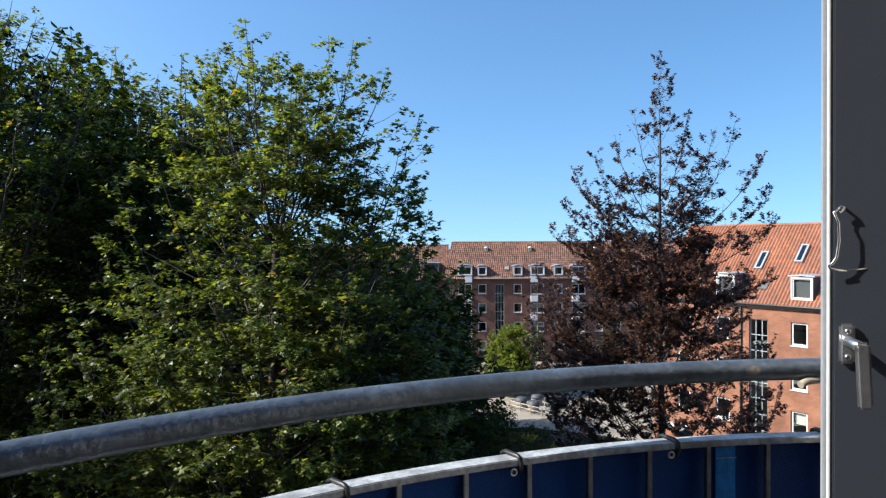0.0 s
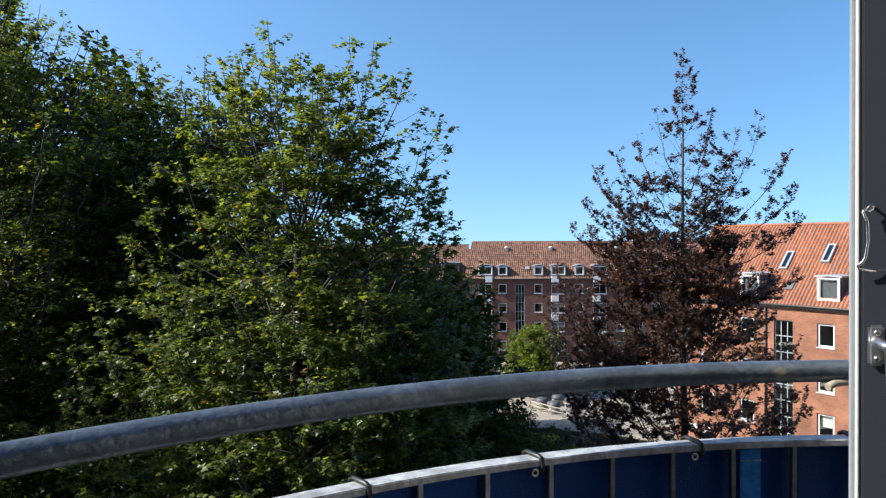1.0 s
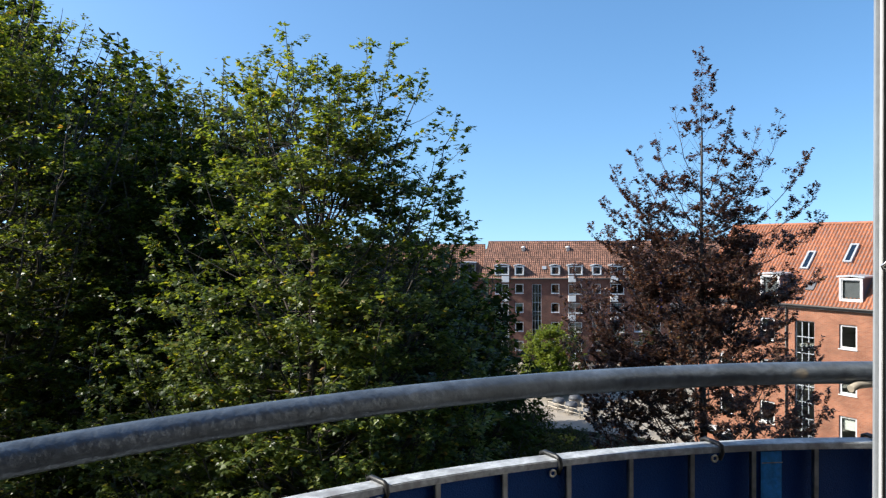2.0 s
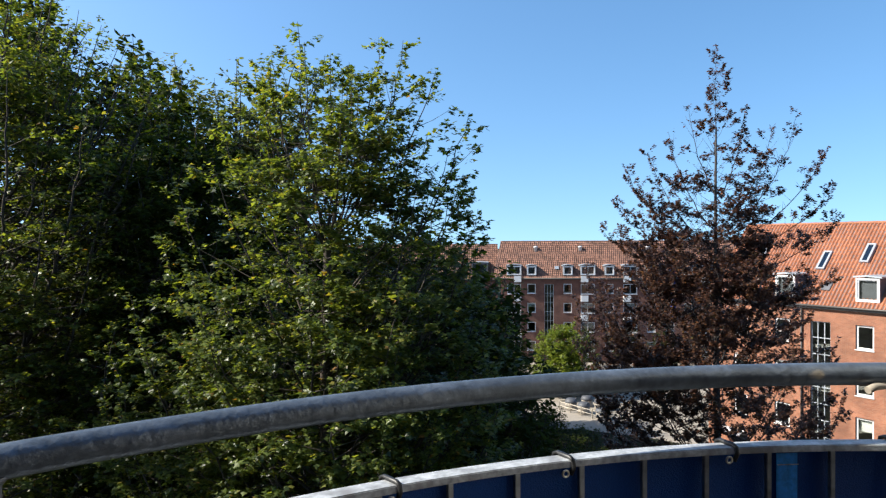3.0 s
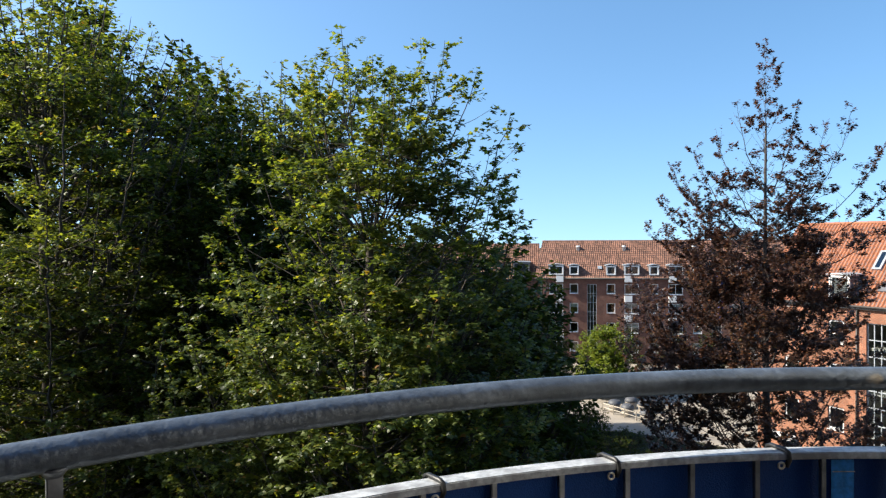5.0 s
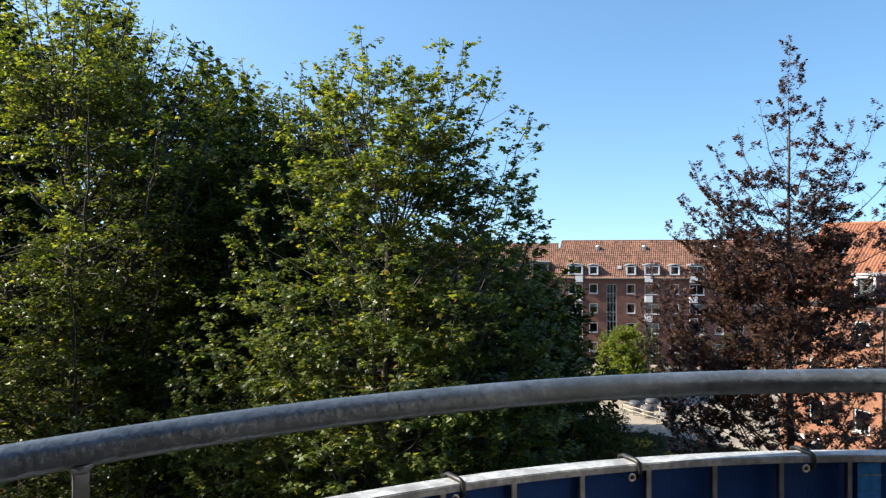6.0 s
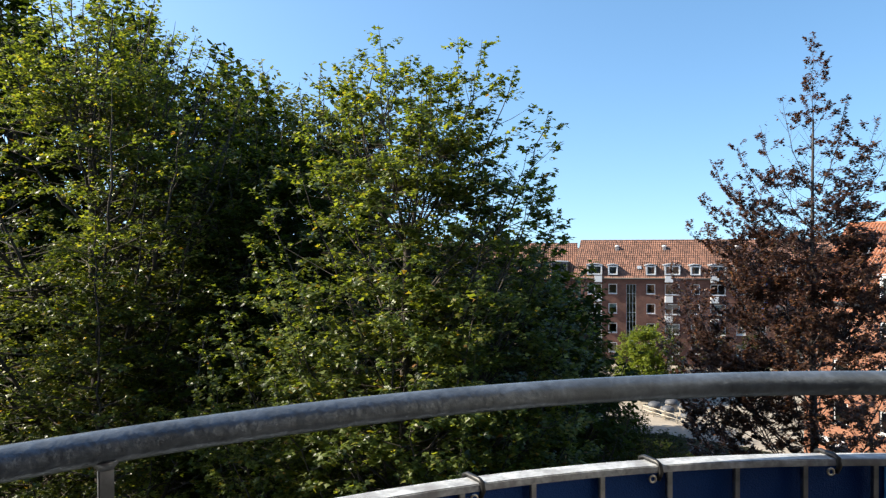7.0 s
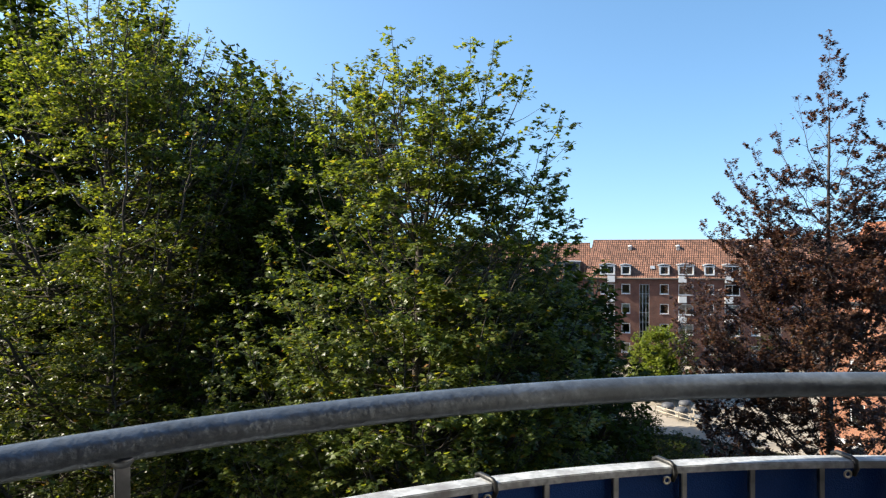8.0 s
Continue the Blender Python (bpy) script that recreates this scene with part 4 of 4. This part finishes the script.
# its neighbour, with a tall visible trunk
tree("maple_tree", "tall maple with a slim trunk and yellowing leaves", (-11.3, 14.6), (-0.3, 0, 2.4),
     [(1.8, 0.1, 5.4), (2.7, 0.2, 4.6), (3.5, 0.2, 3.7), (4.3, 0.4, 2.4), (4.3, -0.3, 0.8), (4.2, 0.4, -0.6), (2.2, -0.8, 4.6), (3.0, -0.7, 3.9), (3.7, -0.6, 2.8), (4.0, 0.8, 3.2), (3.0, 1.0, 4.2), (4.4, 0.0, 1.6), (3.4, -1.4, 1.6), (3.2, -1.6, 0.2), (2.2, -1.6, 3.0), (2.4, 0.0, 5.0), (3.1, -0.2, 4.4), (3.4, 0.6, 4.0), (2.9, 0.4, 4.6)] + ring_tips(8, ((7, 1.2, 6.3, 0.2), (8, 2.0, 5.7, 0.0), (9, 2.6, 4.8, 0.5), (11, 3.9, 2.9, 0.1), (12, 4.3, 0.6, 0.4), (12, 4.3, -1.8, 0.0), (12, 4.3, -4.2, 0.3), (11, 4.2, -6.5, 0.5))),
     1.6, MAPLE_HABIT, MAPLE_LEAF, MAPLE_SHAPE, 0.096, 0.07, 21, BARK, most=140000, r0=0.25, thin=0.01, stout=0.65, layers=(-1.2, EYE + 5.4, 3.9, 0))
# paler tree behind, between the two
tree("ash_tree", "pale yellow-green tree behind the maples", (-8.6, 20.5), (0.5, 0, 1.0),
     [(1.6, 0, 5.8), (2.4, 0, 5.9), (3.4, 0, 5.9), (4.3, 0, 5.0), (-1.5, 0, 6.1), (0.4, 0.4, 6.0), (3.0, 0.5, 5.6)] + ring_tips(5, ((6, 1.4, 5.2, 0.1), (8, 2.6, 4.6, 0.4), (9, 3.6, 2.6, 0.1), (9, 4.0, 0, 0.6), (8, 4.0, -3, 0.2))),
     1.3, ASH_HABIT, PALE_LEAF, OVAL_SHAPE, 0.18, 0.1, 31, BARK, most=34000, thin=0.007)
# slender maple with its shade put into the leaf colour; tall tree behind
tree("maple_tree", "slender maple between two larger maples, shade put into its leaf colour", (-7.4, 15.6), (0, 0, 0.0),
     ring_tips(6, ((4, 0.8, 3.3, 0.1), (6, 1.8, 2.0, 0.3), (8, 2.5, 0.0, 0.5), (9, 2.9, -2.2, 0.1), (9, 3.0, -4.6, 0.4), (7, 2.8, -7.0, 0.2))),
     1.3, MAPLE_HABIT, SHADED_LEAF, MAPLE_SHAPE, 0.115, 0.08, 71, BARK, most=62000, thin=0.012, stout=0.7)
deep_tree = tree("lime_tree", "tall tree behind the maples, shade put into its leaf colour", (-8.9, 18.2), (0, 0, 0.0),
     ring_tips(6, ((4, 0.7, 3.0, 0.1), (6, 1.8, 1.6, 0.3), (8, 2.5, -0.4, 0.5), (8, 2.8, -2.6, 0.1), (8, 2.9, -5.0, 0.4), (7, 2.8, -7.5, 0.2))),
     1.2, ASH_HABIT, SHADED_LEAF, OVAL_SHAPE, 0.29, 0.1, 71, BARK, most=12500, thin=0.013)
# first copy is out of view, added to shade the maple's lower crown
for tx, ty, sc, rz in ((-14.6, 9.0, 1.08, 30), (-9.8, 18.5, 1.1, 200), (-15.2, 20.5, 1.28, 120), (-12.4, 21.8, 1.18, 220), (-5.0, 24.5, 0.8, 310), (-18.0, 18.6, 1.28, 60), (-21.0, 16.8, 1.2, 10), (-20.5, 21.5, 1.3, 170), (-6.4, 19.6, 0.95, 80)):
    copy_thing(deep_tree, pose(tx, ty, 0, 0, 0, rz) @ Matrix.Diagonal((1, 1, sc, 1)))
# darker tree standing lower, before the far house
shade_tree = tree("lime_tree", "tree standing before the far house, leaves coloured dark for shade", (-0.35, 19.0), (0, 0, -3.0),
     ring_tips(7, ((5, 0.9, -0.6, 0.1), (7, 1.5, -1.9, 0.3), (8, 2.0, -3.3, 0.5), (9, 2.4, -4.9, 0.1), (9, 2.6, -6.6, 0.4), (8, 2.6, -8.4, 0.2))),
     1.1, ASH_HABIT, SHADED_LEAF, OVAL_SHAPE, 0.21, 0.1, 41, BARK, most=14500, thin=0.012)
# most copies past 45 m stand unseen, added to shade the yard's edge
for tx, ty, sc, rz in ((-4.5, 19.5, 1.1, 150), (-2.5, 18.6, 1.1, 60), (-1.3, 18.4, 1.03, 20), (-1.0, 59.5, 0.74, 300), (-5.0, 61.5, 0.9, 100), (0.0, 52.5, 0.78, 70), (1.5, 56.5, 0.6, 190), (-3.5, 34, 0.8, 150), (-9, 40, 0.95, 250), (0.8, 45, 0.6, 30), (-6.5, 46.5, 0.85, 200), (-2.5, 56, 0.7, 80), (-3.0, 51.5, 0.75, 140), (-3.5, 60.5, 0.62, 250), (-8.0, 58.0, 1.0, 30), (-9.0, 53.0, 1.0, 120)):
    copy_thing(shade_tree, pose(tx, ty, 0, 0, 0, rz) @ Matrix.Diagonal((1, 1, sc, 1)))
# copper beech
tree("copper_beech", "copper beech with dark purple leaves and a thin top", (8.0, 24.0), (-0.15, 0, 4.0),
     [(x_ - 0.8, y_, z_) for x_, y_, z_ in ring_tips(9, ((8, 2.8, 0.7, 0.2), (9, 3.5, -1.0, 0.5), (6, 4.0, -3.0, 0.1)))] + [(-4.6, 0.2, -0.9), (-5.0, -0.3, -2.2), (-4.9, 0.2, -3.6), (-3.0, -1.6, -3.4), (-2.6, -1.0, -6.8), (2.8, -0.8, -5.6), (4.0, -0.5, -5.2), (3.9, 0.0, -3.6)],
     1.4, BEECH_HABIT, BEECH_LEAF, OVAL_SHAPE, 0.1, 0.028, 51, BARK_BEECH, most=210000, droop=0.15, bare=0.28, stout=0.36, narrow=0.14, thin=0.0045, layers=(-1.1, EYE + 4.6, 2.7, EYE - 4.3),
     main=(-4.6, 6.75, 2.9, 1.1),
     spires=(((0, 0, 0.0), (2.75, 0.2, 4.5), 0.8), ((0, 0, 0.4), (1.7, -0.3, 4.0), 0.6), ((0, 0, -0.6), (3.9, 0, 1.9), 0.55), ((0, 0, 1.6), (0.9, 0.1, 4.6), 0.5), ((0, 0, 1.4), (-1.1, -0.1, 4.8), 0.45), ((0, 0, 0.2), (-1.75, 0.1, 3.9), 0.6), ((0, 0, -0.4), (-2.4, 0.2, 3.2), 0.6), ((0, 0, -1.0), (-3.7, 0, 1.5), 0.6), ((0, 0, -0.8), (-2.9, -0.3, 2.1), 0.6), ((0, 0, -0.6), (-3.2, 0.4, 2.7), 0.6), ((0, 0, -1.6), (-4.1, 0.2, 0.5), 0.8), ((0, 0, -0.3), (3.4, -0.3, 3.1), 0.6), ((0, 0, -1.5), (4.2, 0.3, 0.8), 0.7)))
# small light tree in the yard
tree("linden_tree", "small round light green tree in the yard", (8.0, 76.0), (0, 0, -11.5),
     ring_tips(2, ((5, 1.0, -9.6, 0.1), (8, 2.6, -10.6, 0.3), (9, 3.7, -12.2, 0.5), (9, 3.8, -13.8, 0.1))),
     1.4, ASH_HABIT, LIME_LEAF, OVAL_SHAPE, 0.29, 0.12, 61, BARK, r0=0.13, most=28000, thin=0.012)
# undergrowth between the maples and the yard, added dark where shade lies
bush = tree("bush", "dense bush added over lit lawn, leaves coloured dark for shade", (2.0, 45.0), (0, 0, -15.5),
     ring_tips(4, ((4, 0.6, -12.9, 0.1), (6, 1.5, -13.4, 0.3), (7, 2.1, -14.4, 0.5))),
     0.9, ASH_HABIT, SHADED_LEAF, OVAL_SHAPE, 0.2, 0.1, 81, BARK, r0=0.06, most=3200, thin=0.01)
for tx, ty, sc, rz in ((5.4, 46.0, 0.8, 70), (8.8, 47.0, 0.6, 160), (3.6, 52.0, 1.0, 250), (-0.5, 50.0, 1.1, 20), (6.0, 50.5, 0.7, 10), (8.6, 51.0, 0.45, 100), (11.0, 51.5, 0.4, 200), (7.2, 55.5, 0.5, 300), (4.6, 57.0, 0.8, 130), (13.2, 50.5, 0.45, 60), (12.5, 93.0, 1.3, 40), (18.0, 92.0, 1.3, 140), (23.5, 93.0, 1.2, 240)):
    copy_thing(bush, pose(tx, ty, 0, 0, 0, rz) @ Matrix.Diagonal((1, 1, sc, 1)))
